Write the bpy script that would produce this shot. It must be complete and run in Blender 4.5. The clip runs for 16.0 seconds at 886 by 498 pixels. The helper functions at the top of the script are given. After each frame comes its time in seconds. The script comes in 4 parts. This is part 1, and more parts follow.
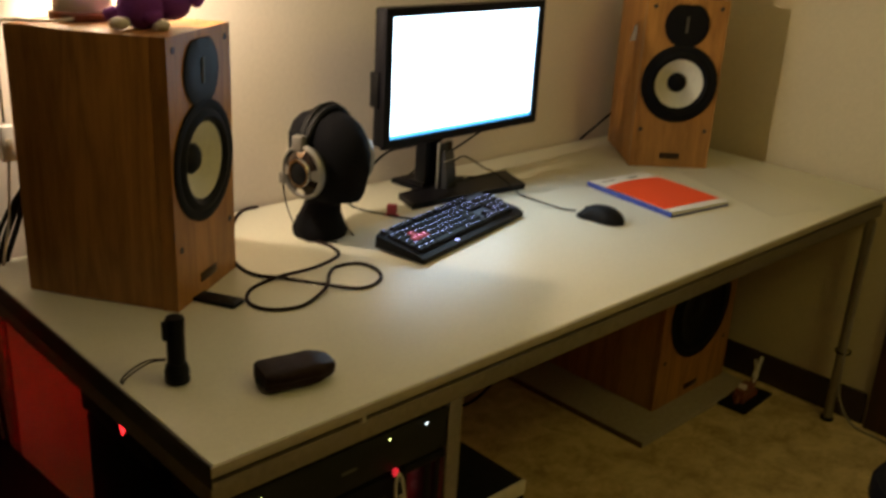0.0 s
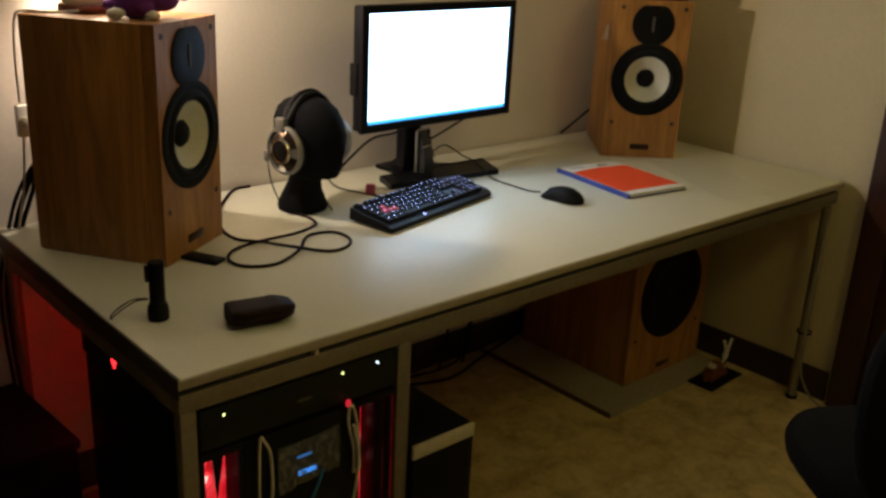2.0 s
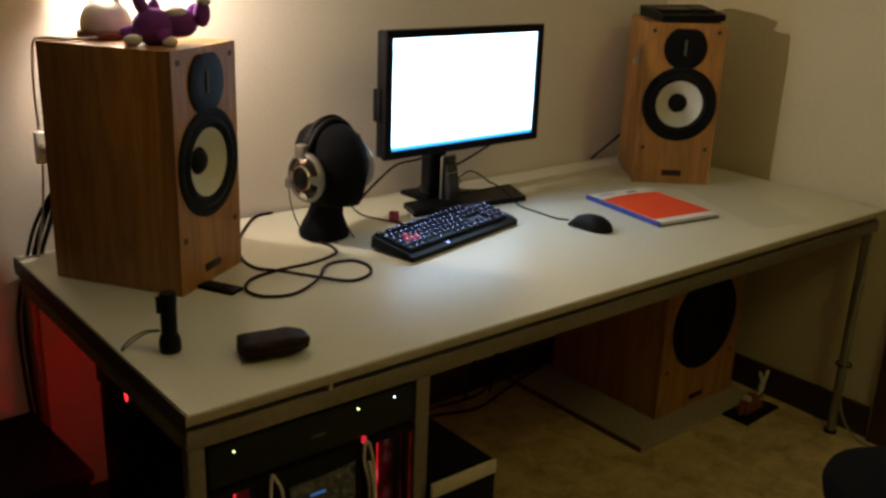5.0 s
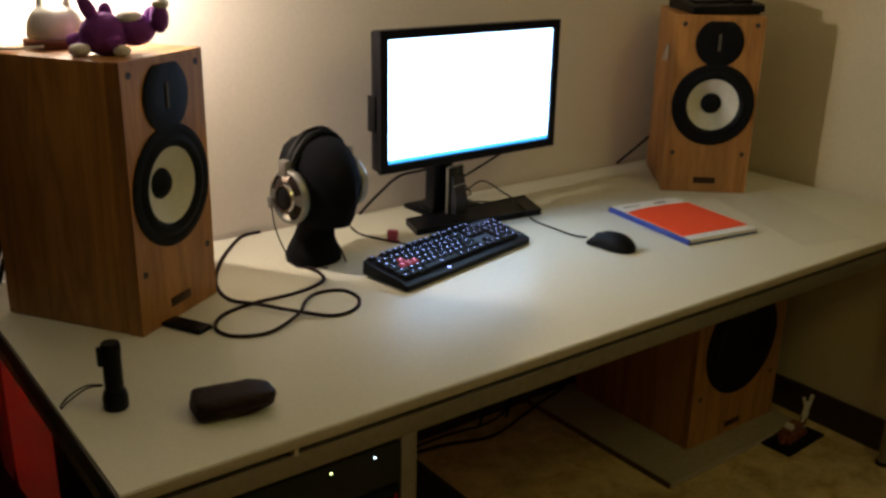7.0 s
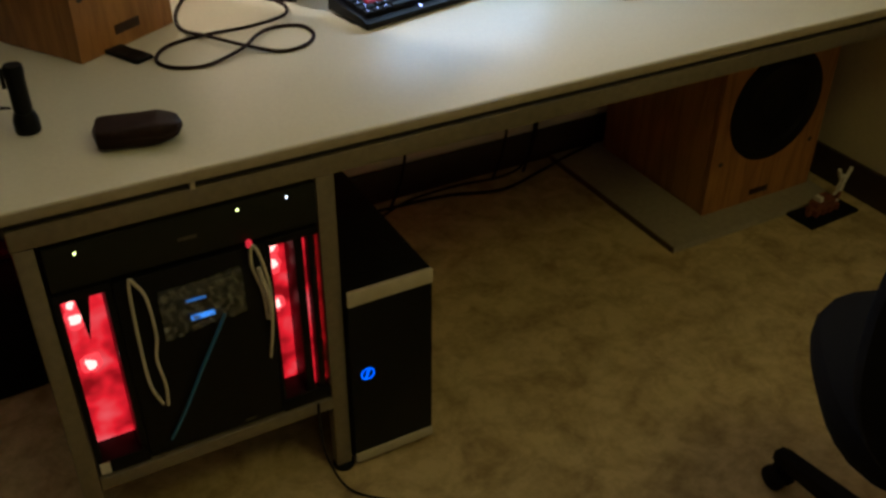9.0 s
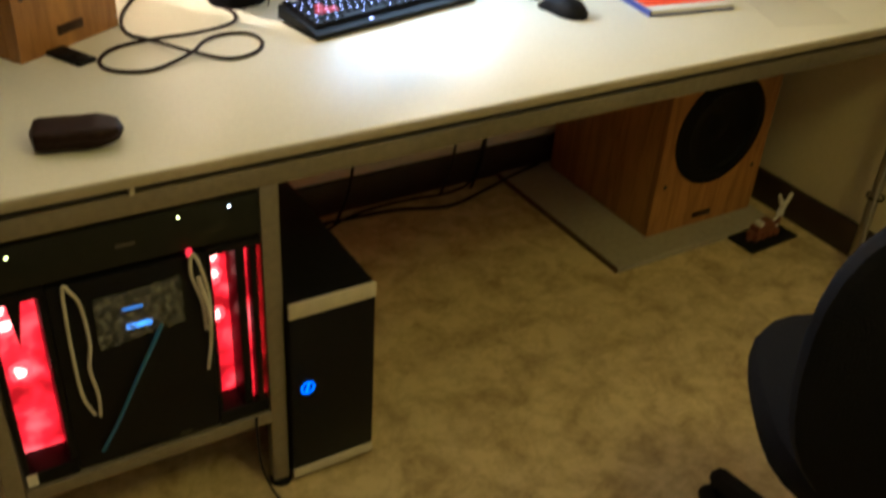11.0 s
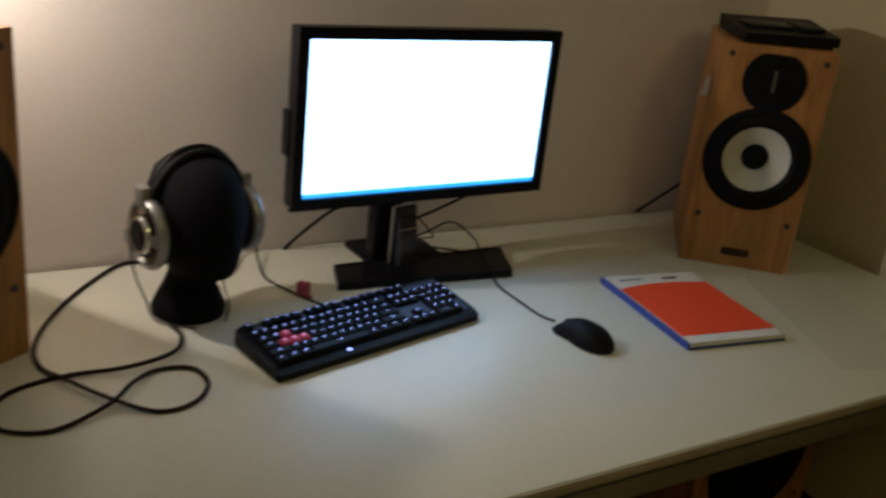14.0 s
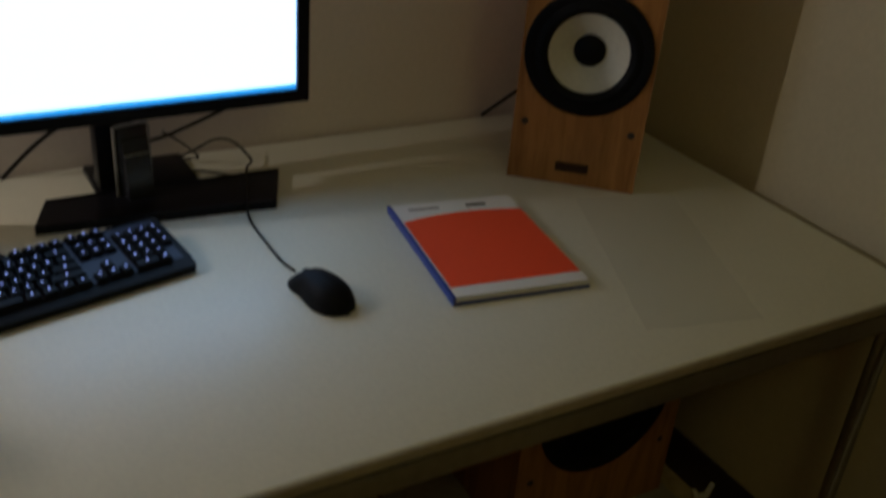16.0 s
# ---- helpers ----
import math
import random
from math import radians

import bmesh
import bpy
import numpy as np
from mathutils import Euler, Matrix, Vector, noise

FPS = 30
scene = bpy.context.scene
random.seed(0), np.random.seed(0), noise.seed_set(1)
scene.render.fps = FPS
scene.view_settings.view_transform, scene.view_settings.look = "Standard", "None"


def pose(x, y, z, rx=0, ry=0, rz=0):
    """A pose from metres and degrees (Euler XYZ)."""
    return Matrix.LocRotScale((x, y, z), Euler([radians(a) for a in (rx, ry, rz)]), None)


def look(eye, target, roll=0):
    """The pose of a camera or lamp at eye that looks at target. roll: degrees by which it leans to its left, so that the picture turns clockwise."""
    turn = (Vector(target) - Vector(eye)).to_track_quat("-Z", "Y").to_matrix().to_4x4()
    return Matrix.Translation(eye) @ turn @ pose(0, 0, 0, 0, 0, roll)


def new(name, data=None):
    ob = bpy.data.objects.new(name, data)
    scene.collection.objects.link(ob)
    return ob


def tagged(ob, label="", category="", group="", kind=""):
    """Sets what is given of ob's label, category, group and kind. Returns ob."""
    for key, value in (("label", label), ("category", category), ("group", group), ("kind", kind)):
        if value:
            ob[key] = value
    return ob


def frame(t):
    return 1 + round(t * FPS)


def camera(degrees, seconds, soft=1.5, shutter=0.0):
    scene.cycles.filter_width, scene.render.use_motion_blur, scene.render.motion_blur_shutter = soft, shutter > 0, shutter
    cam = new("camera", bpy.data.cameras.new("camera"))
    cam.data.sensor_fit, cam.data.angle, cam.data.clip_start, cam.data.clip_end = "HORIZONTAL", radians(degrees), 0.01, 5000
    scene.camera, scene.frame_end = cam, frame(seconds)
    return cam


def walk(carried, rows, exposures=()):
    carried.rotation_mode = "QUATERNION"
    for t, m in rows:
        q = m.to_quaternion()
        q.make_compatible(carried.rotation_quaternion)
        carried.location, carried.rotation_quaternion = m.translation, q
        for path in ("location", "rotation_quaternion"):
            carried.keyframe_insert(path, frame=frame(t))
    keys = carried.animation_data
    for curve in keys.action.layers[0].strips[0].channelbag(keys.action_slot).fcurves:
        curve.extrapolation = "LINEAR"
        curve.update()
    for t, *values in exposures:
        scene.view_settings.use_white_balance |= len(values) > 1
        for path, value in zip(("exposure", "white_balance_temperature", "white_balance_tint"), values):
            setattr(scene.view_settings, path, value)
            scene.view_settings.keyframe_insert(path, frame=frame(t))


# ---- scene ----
cam = camera(50.2, 16.0, soft=2.8, shutter=0.5)
PATH = [
    (0, (-0.553, -0.99, 1.5), (0.757, 0.347, 0.796), 3.2),
    (0.5, (-0.569, -1.127, 1.511), (0.771, 0.22, 0.887), 2.6),
    (1, (-0.605, -1.242, 1.484), (0.622, 0.184, 0.807), 1.5),
    (1.5, (-0.615, -1.285, 1.489), (0.618, 0.14, 0.819), 1.8),
    (2, (-0.6, -1.285, 1.486), (0.662, 0.113, 0.811), 2.8),
    (2.5, (-0.601, -1.281, 1.489), (0.688, 0.104, 0.84), 3.0),
    (3, (-0.587, -1.27, 1.495), (0.721, 0.116, 0.886), 3.1),
    (3.5, (-0.566, -1.255, 1.487), (0.715, 0.165, 0.901), 2.3),
    (3.7, (-0.561, -1.26, 1.491), (0.668, 0.198, 0.887), 2.0),
    (6, (-0.46, -1.26, 1.482), (0.747, 0.19, 0.82), 2.6),
    (6.5, (-0.384, -1.176, 1.487), (0.807, 0.28, 0.809), 2.5),
    (7, (-0.309, -1.116, 1.491), (0.83, 0.388, 0.829), 1.2),
    (7.5, (-0.198, -1.136, 1.489), (0.892, 0.401, 0.818), 0.8),
    (8, (-0.068, -1.209, 1.475), (0.942, 0.353, 0.742), 1.4),
    (8.5, (-0.018, -1.237, 1.462), (0.846, 0.255, 0.449), 0.2),
    (8.7, (0.005, -1.245, 1.453), (0.803, 0.213, 0.34), 0.3),
    (10.8, (0.019, -1.246, 1.433), (0.901, 0.152, 0.306), 4.0),
    (11, (0.018, -1.243, 1.438), (0.922, 0.167, 0.345), 4.1),
    (11.5, (0.017, -1.251, 1.463), (0.975, 0.281, 0.605), 5.8),
    (12, (0.017, -1.215, 1.475), (0.934, 0.414, 0.765), 5.5),
    (12.5, (0.018, -1.105, 1.483), (0.983, 0.516, 0.819), 7.3),
    (13, (0.031, -0.972, 1.482), (1.002, 0.624, 0.768), 7.5),
    (13.5, (0.089, -0.882, 1.476), (1.059, 0.686, 0.702), 7.0),
    (14, (0.244, -0.822, 1.495), (1.242, 0.756, 0.78), 6.5),
    (14.5, (0.383, -0.743, 1.476), (1.523, 0.689, 0.668), 6.9),
    (15, (0.516, -0.643, 1.491), (1.699, 0.787, 0.745), 7.7),
    (15.5, (0.662, -0.658, 1.48), (1.787, 0.797, 0.693), 5.7),
    (16, (0.842, -0.738, 1.487), (1.757, 0.76, 0.529), 5.1),
]
EXPOSURES = [
    (0.0, 0.25, 6700, 9), (1.0, 0.0, 6350, 10), (3.0, 0.1, 6050, 10), (3.5, 0.02, 6000, 10), (6.0, 0.05, 5950, 11), (7.0, 0.1, 5800, 12), (8.0, -0.22, 5600, 11), (8.5, -0.12, 5550, 11),
    (10.8, 1.35, 5650, 11), (11.0, 1.35, 5650, 11), (11.5, 0.85, 5350, 12), (12.5, 0.1, 5350, 13), (13.0, -0.2, 5350, 13), (13.5, -0.32, 5350, 13), (14.0, -0.5, 5350, 13), (14.5, -0.72, 5350, 13), (15.0, -0.85, 5300, 13), (16.0, -1.12, 5350, 13),
]
walk(cam, [(t, look(eye, target, roll)) for t, eye, target, roll in PATH], EXPOSURES)

# ---------------------------------------------------------------- world and lights
world = bpy.data.worlds.new("night")
scene.world = world
world.use_nodes = True
world.node_tree.nodes["Background"].inputs[0].default_value = (0.02, 0.02, 0.03, 1)
world.node_tree.nodes["Background"].inputs[1].default_value = 0.1


def point_light(name, place, watts, colour, radius):
    lamp = bpy.data.lights.new(name, "POINT")
    lamp.energy, lamp.color, lamp.shadow_soft_size = watts, colour, radius
    ob = new(name, lamp)
    ob.location = place
    return ob


# the halogen capsule of the desk lamp on the speaker
LAMP = (0.213, 0.783, 1.445)
point_light("halogen_light", LAMP, 28.0, (1.0, 0.80, 0.57), 0.012)
# warm light of the room behind the camera; unseen, inferred from the shading
ROOM_LAMP = (1.20, -1.40, 2.30)
point_light("inferred_room_light", ROOM_LAMP, 11.0, (1.0, 0.81, 0.20), 0.25)

# ---------------------------------------------------------------- materials
def node(tree, kind, **values):
    n = tree.nodes.new(kind)
    for key, value in values.items():
        n.inputs[key].default_value = value
    return n


def material(name, colour, rough=0.5, metal=0.0, spread=0.12, grain=40.0, bump=0.1, coat=0.0, stain=3.0, vary=0.08):
    """Paint, plastic, metal: two scales of noise in colour and gloss, fine relief."""
    m = bpy.data.materials.new(name)
    m.use_nodes = True
    t = m.node_tree
    p = t.nodes["Principled BSDF"]
    p.inputs["Metallic"].default_value = metal
    p.inputs["Coat Weight"].default_value = coat
    p.inputs["Specular IOR Level"].default_value = 0.13 if max(colour) < 0.02 else 0.5
    co = node(t, "ShaderNodeTexCoord")
    big = node(t, "ShaderNodeTexNoise", Scale=stain, Detail=4.0)
    small = node(t, "ShaderNodeTexNoise", Scale=grain, Detail=6.0)
    for n in (big, small):
        t.links.new(co.outputs["Object"], n.inputs["Vector"])
    both = node(t, "ShaderNodeMath")
    both.operation = "ADD"
    t.links.new(big.outputs["Fac"], both.inputs[0])
    t.links.new(small.outputs["Fac"], both.inputs[1])
    ramp = t.nodes.new("ShaderNodeMapRange")
    ramp.inputs["From Min"].default_value, ramp.inputs["From Max"].default_value = 0.7, 1.3
    ramp.inputs["To Min"].default_value, ramp.inputs["To Max"].default_value = 1 - spread, 1 + spread
    t.links.new(both.outputs[0], ramp.inputs["Value"])
    mix = t.nodes.new("ShaderNodeVectorMath")
    mix.operation = "SCALE"
    mix.inputs[0].default_value = colour
    t.links.new(ramp.outputs[0], mix.inputs["Scale"])
    t.links.new(mix.outputs[0], p.inputs["Base Color"])
    gloss = t.nodes.new("ShaderNodeMapRange")
    gloss.inputs["To Min"].default_value, gloss.inputs["To Max"].default_value = max(rough - vary, 0.02), min(rough + vary, 1)
    t.links.new(big.outputs["Fac"], gloss.inputs["Value"])
    t.links.new(gloss.outputs[0], p.inputs["Roughness"])
    if bump:
        b = node(t, "ShaderNodeBump", Strength=bump, Distance=0.002)
        t.links.new(small.outputs["Fac"], b.inputs["Height"])
        t.links.new(b.outputs[0], p.inputs["Normal"])
    return m


def wood(name, light, dark, along="Z", scale=1.0, rough=0.45):
    """Veneer: stretched rings and fine pores along one axis."""
    m = bpy.data.materials.new(name)
    m.use_nodes = True
    t = m.node_tree
    p = t.nodes["Principled BSDF"]
    co = node(t, "ShaderNodeTexCoord")
    rnd = t.nodes.new("ShaderNodeObjectInfo")
    shift = t.nodes.new("ShaderNodeVectorMath")
    shift.operation = "SCALE"
    shift.inputs[0].default_value = (7.0, 3.0, 5.0)
    t.links.new(rnd.outputs["Random"], shift.inputs["Scale"])
    add = t.nodes.new("ShaderNodeVectorMath")
    t.links.new(co.outputs["Object"], add.inputs[0])
    t.links.new(shift.outputs[0], add.inputs[1])
    squash = t.nodes.new("ShaderNodeMapping")
    size = {"X": (0.9, 9, 9), "Y": (9, 0.9, 9), "Z": (9, 9, 0.9)}[along]
    squash.inputs["Scale"].default_value = [v * scale for v in size]
    t.links.new(add.outputs[0], squash.inputs["Vector"])
    rings = node(t, "ShaderNodeTexNoise", Scale=1.6, Detail=3.0, Distortion=0.6)
    pores = node(t, "ShaderNodeTexNoise", Scale=18.0, Detail=5.0, Roughness=0.7)
    for n in (rings, pores):
        t.links.new(squash.outputs[0], n.inputs["Vector"])
    wave = t.nodes.new("ShaderNodeMath")
    wave.operation = "PINGPONG"
    wave.inputs[1].default_value = 0.12
    t.links.new(rings.outputs["Fac"], wave.inputs[0])
    up = t.nodes.new("ShaderNodeMath")
    up.operation = "MULTIPLY_ADD"
    up.inputs[1].default_value = 4.0
    t.links.new(wave.outputs[0], up.inputs[0])
    t.links.new(pores.outputs["Fac"], up.inputs[2])
    ramp = t.nodes.new("ShaderNodeValToRGB")
    ramp.color_ramp.elements[0].position, ramp.color_ramp.elements[0].color = 0.35, (*dark, 1)
    ramp.color_ramp.elements[1].position, ramp.color_ramp.elements[1].color = 0.95, (*light, 1)
    t.links.new(up.outputs[0], ramp.inputs[0])
    t.links.new(ramp.outputs[0], p.inputs["Base Color"])
    p.inputs["Roughness"].default_value = rough
    b = node(t, "ShaderNodeBump", Strength=0.15, Distance=0.001)
    t.links.new(pores.outputs["Fac"], b.inputs["Height"])
    t.links.new(b.outputs[0], p.inputs["Normal"])
    return m


def glow(name, colour, strength):
    m = bpy.data.materials.new(name)
    m.use_nodes = True
    p = m.node_tree.nodes["Principled BSDF"]
    p.inputs["Base Color"].default_value = (*[c * 0.4 for c in colour], 1)
    p.inputs["Emission Color"].default_value = (*colour, 1)
    p.inputs["Emission Strength"].default_value = strength
    return m


def uneven_glow(name, colour, low, high, scale):
    """A panel of patchy emission, painted for light on the inside of the case."""
    m = glow(name, colour, 1.0)
    t = m.node_tree
    p = t.nodes["Principled BSDF"]
    co = node(t, "ShaderNodeTexCoord")
    n = node(t, "ShaderNodeTexNoise", Scale=scale, Detail=3.0, Distortion=0.4)
    t.links.new(co.outputs["Object"], n.inputs["Vector"])
    r = t.nodes.new("ShaderNodeMapRange")
    r.inputs["From Min"].default_value, r.inputs["From Max"].default_value = 0.35, 0.68
    r.inputs["To Min"].default_value, r.inputs["To Max"].default_value = low, high
    t.links.new(n.outputs["Fac"], r.inputs["Value"])
    t.links.new(r.outputs[0], p.inputs["Emission Strength"])
    return m


def spotted_glow(name, scale):
    """Uneven red emission, painted for the diode-lit cavity of the case."""
    m = glow(name, (1.0, 0.018, 0.028), 0.75)
    t = m.node_tree
    p = t.nodes["Principled BSDF"]
    p.inputs["Base Color"].default_value = (0.05, 0.004, 0.006, 1)
    co = node(t, "ShaderNodeTexCoord")
    n = node(t, "ShaderNodeTexNoise", Scale=scale, Detail=2.0, Distortion=0.25)
    t.links.new(co.outputs["Object"], n.inputs["Vector"])
    ramp = t.nodes.new("ShaderNodeValToRGB")
    ramp.color_ramp.elements.new(0.5)
    for e, (at, c) in zip(ramp.color_ramp.elements, ((0.36, (0.30, 0.003, 0.006, 1)), (0.52, (0.95, 0.014, 0.024, 1)), (0.72, (1.0, 0.12, 0.12, 1)))):
        e.position, e.color = at, c
    t.links.new(n.outputs["Fac"], ramp.inputs[0])
    t.links.new(ramp.outputs[0], p.inputs["Emission Color"])
    return m


def clear(name, rough=0.12, alpha=0.045):
    """Thin clear film: mostly see-through, with a sharp shine."""
    m = bpy.data.materials.new(name)
    m.use_nodes = True
    p = m.node_tree.nodes["Principled BSDF"]
    p.inputs["Base Color"].default_value = (0.42, 0.40, 0.32, 1)
    p.inputs["Roughness"].default_value = rough
    p.inputs["Alpha"].default_value = alpha
    return m


# cream like the other walls, with lamp yellow and dimness painted in
M_WALL_EAST = material("lamp_tinted_wall_paint", (0.58, 0.505, 0.32), 0.75, spread=0.05, grain=90, bump=0.12, stain=1.2)
M_WALL = material("wall_paint", (0.73, 0.665, 0.60), 0.75, spread=0.05, grain=90, bump=0.12, stain=1.2)
# dark only to keep bounce light off the left speaker's side
M_WALL_DARK = material("bounce_cutting_wall_paint", (0.050, 0.032, 0.022), 0.7, spread=0.08, grain=90, bump=0.12, stain=1.2)
M_CEIL = material("ceiling_paint", (0.78, 0.76, 0.72), 0.8, spread=0.03, bump=0.05)
M_BASE = material("baseboard_paint", (0.030, 0.016, 0.012), 0.45, spread=0.2)
M_DOOR = wood("dark_door_wood", (0.055, 0.016, 0.010), (0.022, 0.007, 0.005), "Z", 0.8, 0.4)
M_DESK = material("desk_laminate", (0.70, 0.69, 0.57), 0.37, spread=0.05, grain=140, bump=0.03, stain=2.0, vary=0.015)
# darker than the cream band itself: the front edge's shade is in this colour
M_EDGE = material("shaded_desk_edge_band", (0.38, 0.33, 0.235), 0.45, spread=0.12, grain=60)
M_EDGE_DARK = material("desk_dark_edge", (0.030, 0.026, 0.022), 0.5, spread=0.2)
M_STEEL = material("painted_steel", (0.25, 0.22, 0.165), 0.42, 0.5, spread=0.15, grain=70)
M_CHROME = material("chrome", (0.70, 0.69, 0.67), 0.16, 1.0, spread=0.06, bump=0.0)
M_SILVER = material("silver_plastic", (0.34, 0.335, 0.32), 0.34, 0.7, spread=0.1)
M_OAK = wood("oak_veneer", (0.43, 0.203, 0.050), (0.245, 0.103, 0.023), "Z", 1.0, 0.42)
M_BLACK = material("black_plastic", (0.006, 0.006, 0.007), 0.42, spread=0.25, grain=120, bump=0.04)
M_BLACK_SOFT = material("black_rubber", (0.005, 0.005, 0.006), 0.6, spread=0.25, grain=160, bump=0.1)
M_FOAM = material("black_foam", (0.004, 0.004, 0.006), 0.9, spread=0.3, grain=260, bump=0.5)
M_BLACK_METAL = material("black_steel", (0.008, 0.008, 0.009), 0.42, 0.2, spread=0.25, grain=80, bump=0.04)
M_PANEL = material("dark_grey_panel", (0.016, 0.017, 0.013), 0.5, 0.0, spread=0.15)
M_CLOTH = material("black_chair_cloth", (0.005, 0.005, 0.006), 0.9, spread=0.3, grain=320, bump=0.6)
M_BOWL = material("dark_polished_plastic", (0.045, 0.032, 0.026), 0.18, 0.6, spread=0.15, bump=0.0)
M_SMOKE = material("smoked_plastic", (0.030, 0.032, 0.040), 0.22, spread=0.2, bump=0.02)
M_CONE = material("cream_cone", (0.60, 0.58, 0.46), 0.55, spread=0.08, grain=110)
M_CREAM = material("cream_plastic", (0.55, 0.50, 0.38), 0.45, spread=0.12)
M_WHITE = material("white_plastic", (0.72, 0.70, 0.66), 0.4, spread=0.06)
M_BADGE = material("dark_badge", (0.045, 0.020, 0.010), 0.35, 0.4, spread=0.3)
M_LEATHER = material("brown_leather", (0.0195, 0.0086, 0.0060), 0.52, spread=0.4, grain=130, bump=0.25)
M_CABLE = material("black_cable", (0.014, 0.012, 0.012), 0.5, spread=0.2)
M_CABLE_BROWN = material("braided_brown_cable", (0.019, 0.008, 0.008), 0.6, spread=0.3, grain=400, bump=0.6)
M_CABLE_GREY = material("grey_cable", (0.26, 0.24, 0.20), 0.5, spread=0.15)
M_CABLE_WHITE = material("white_cable", (0.62, 0.58, 0.50), 0.5, spread=0.1)
M_CABLE_BLUE = material("blue_network_cable", (0.03, 0.16, 0.36), 0.45, spread=0.15)
M_PURPLE = material("purple_plush", (0.17, 0.030, 0.25), 0.95, spread=0.3, grain=220, bump=0.8)
M_PLUSH_WHITE = material("white_plush", (0.60, 0.55, 0.52), 0.95, spread=0.15, grain=220, bump=0.8)
M_PINK = material("pink_plastic", (0.36, 0.05, 0.10), 0.4, spread=0.1)
M_RED_COVER = material("orange_red_card", (0.88, 0.085, 0.022), 0.5, spread=0.06, grain=200, bump=0.05)
M_PAPER = material("white_paper", (0.72, 0.70, 0.64), 0.7, spread=0.05, grain=200)
M_BLUE_COVER = material("blue_card", (0.035, 0.06, 0.30), 0.4, spread=0.12)
M_PRINT = material("grey_print", (0.33, 0.31, 0.27), 0.6, spread=0.1)
M_PRINT_DARK = material("dark_print", (0.08, 0.07, 0.05), 0.6, spread=0.1)
M_BOARD = material("grey_board", (0.34, 0.30, 0.23), 0.6, spread=0.14, grain=60)
M_BOARD_EDGE = material("board_edge", (0.10, 0.055, 0.028), 0.6, spread=0.2)
M_TOY_BROWN = material("brown_bricks", (0.20, 0.062, 0.032), 0.35, spread=0.15)
M_KEY = material("black_keycap", (0.004, 0.004, 0.006), 0.5, spread=0.2, grain=200, bump=0.03)
M_KEY_RED = material("red_keycap", (0.42, 0.012, 0.035), 0.4, spread=0.1)
M_BEZEL = material("monitor_bezel", (0.006, 0.006, 0.009), 0.35, spread=0.2, bump=0.03)
M_SCREEN = glow("lit_screen", (0.53, 0.76, 1.0), 4.7)
M_TASKBAR = glow("lit_taskbar", (0.08, 0.46, 1.0), 1.8)
M_LEGEND = glow("key_legend_light", (0.42, 0.48, 1.0), 3.6)
M_LEGEND_RED = glow("key_legend_pink_light", (1.0, 0.30, 0.60), 4.5)
M_RED_GLOW = spotted_glow("red_cavity_glow", 16.0)
M_DIODE = glow("red_diode", (1.0, 0.36, 0.28), 2.4)
M_HALO = glow("red_diode_halo", (1.0, 0.055, 0.06), 1.1)
M_BLUE_DIM = glow("dim_blue_lit_bar", (0.08, 0.34, 1.0), 0.3)
M_RED_DIM = uneven_glow("dim_red_cavity_glow", (1.0, 0.01, 0.015), 0.05, 1.1, 22.0)
M_RED_LED = glow("red_led", (1.0, 0.025, 0.03), 2.6)
M_RED_PLUG = glow("red_plug_led_glow", (1.0, 0.03, 0.05), 0.5)
M_RED_STRIP = glow("red_led_strip", (1.0, 0.0, 0.004), 14.0)
M_WHITE_LED = glow("white_led", (0.80, 0.95, 1.0), 4.5)
M_YELLOW_LED = glow("yellow_led", (0.90, 1.0, 0.30), 4.0)
M_BLUE_LED = glow("blue_led", (0.0, 0.13, 1.0), 1.1)
M_BLUE_GLOW = glow("blue_lit_window", (0.08, 0.34, 1.0), 0.8)
M_GREEN_LED = glow("green_led", (0.10, 0.9, 0.25), 1.2)
M_BULB = glow("halogen_capsule", (1.0, 0.75, 0.45), 30.0)
M_CLEAR = clear("clear_plastic", 0.12)
M_BAG = clear("crumpled_bag", 0.14, 0.22)
bag_tree = M_BAG.node_tree
bag_tree.nodes["Principled BSDF"].inputs["Base Color"].default_value = (0.28, 0.29, 0.28, 1)
bag_creases = node(bag_tree, "ShaderNodeTexNoise", Scale=42.0, Detail=5.0, Distortion=2.2)
bag_relief = node(bag_tree, "ShaderNodeBump", Strength=0.9, Distance=0.006)
# paler, more opaque creases stand in for lamp glints on the bag
bag_crease_glints = node(bag_tree, "ShaderNodeMapRange")
bag_crease_glints.inputs["From Min"].default_value, bag_crease_glints.inputs["From Max"].default_value = 0.48, 0.70
bag_crease_glints.inputs["To Min"].default_value, bag_crease_glints.inputs["To Max"].default_value = 0.06, 0.75
bag_tree.links.new(node(bag_tree, "ShaderNodeTexCoord").outputs["Object"], bag_creases.inputs["Vector"])
bag_tree.links.new(bag_creases.outputs["Fac"], bag_relief.inputs["Height"])
bag_tree.links.new(bag_creases.outputs["Fac"], bag_crease_glints.inputs["Value"])
bag_tree.links.new(bag_crease_glints.outputs[0], bag_tree.nodes["Principled BSDF"].inputs["Alpha"])
bag_tree.links.new(bag_relief.outputs[0], bag_tree.nodes["Principled BSDF"].inputs["Normal"])
M_CARD = material("crumpled_clear_bag", (0.055, 0.058, 0.058), 0.22, 0.3, spread=0.7, grain=55, bump=1.0, stain=30)
M_BACKLIGHT = glow("key_backlight", (0.004, 0.009, 0.055), 0.06)


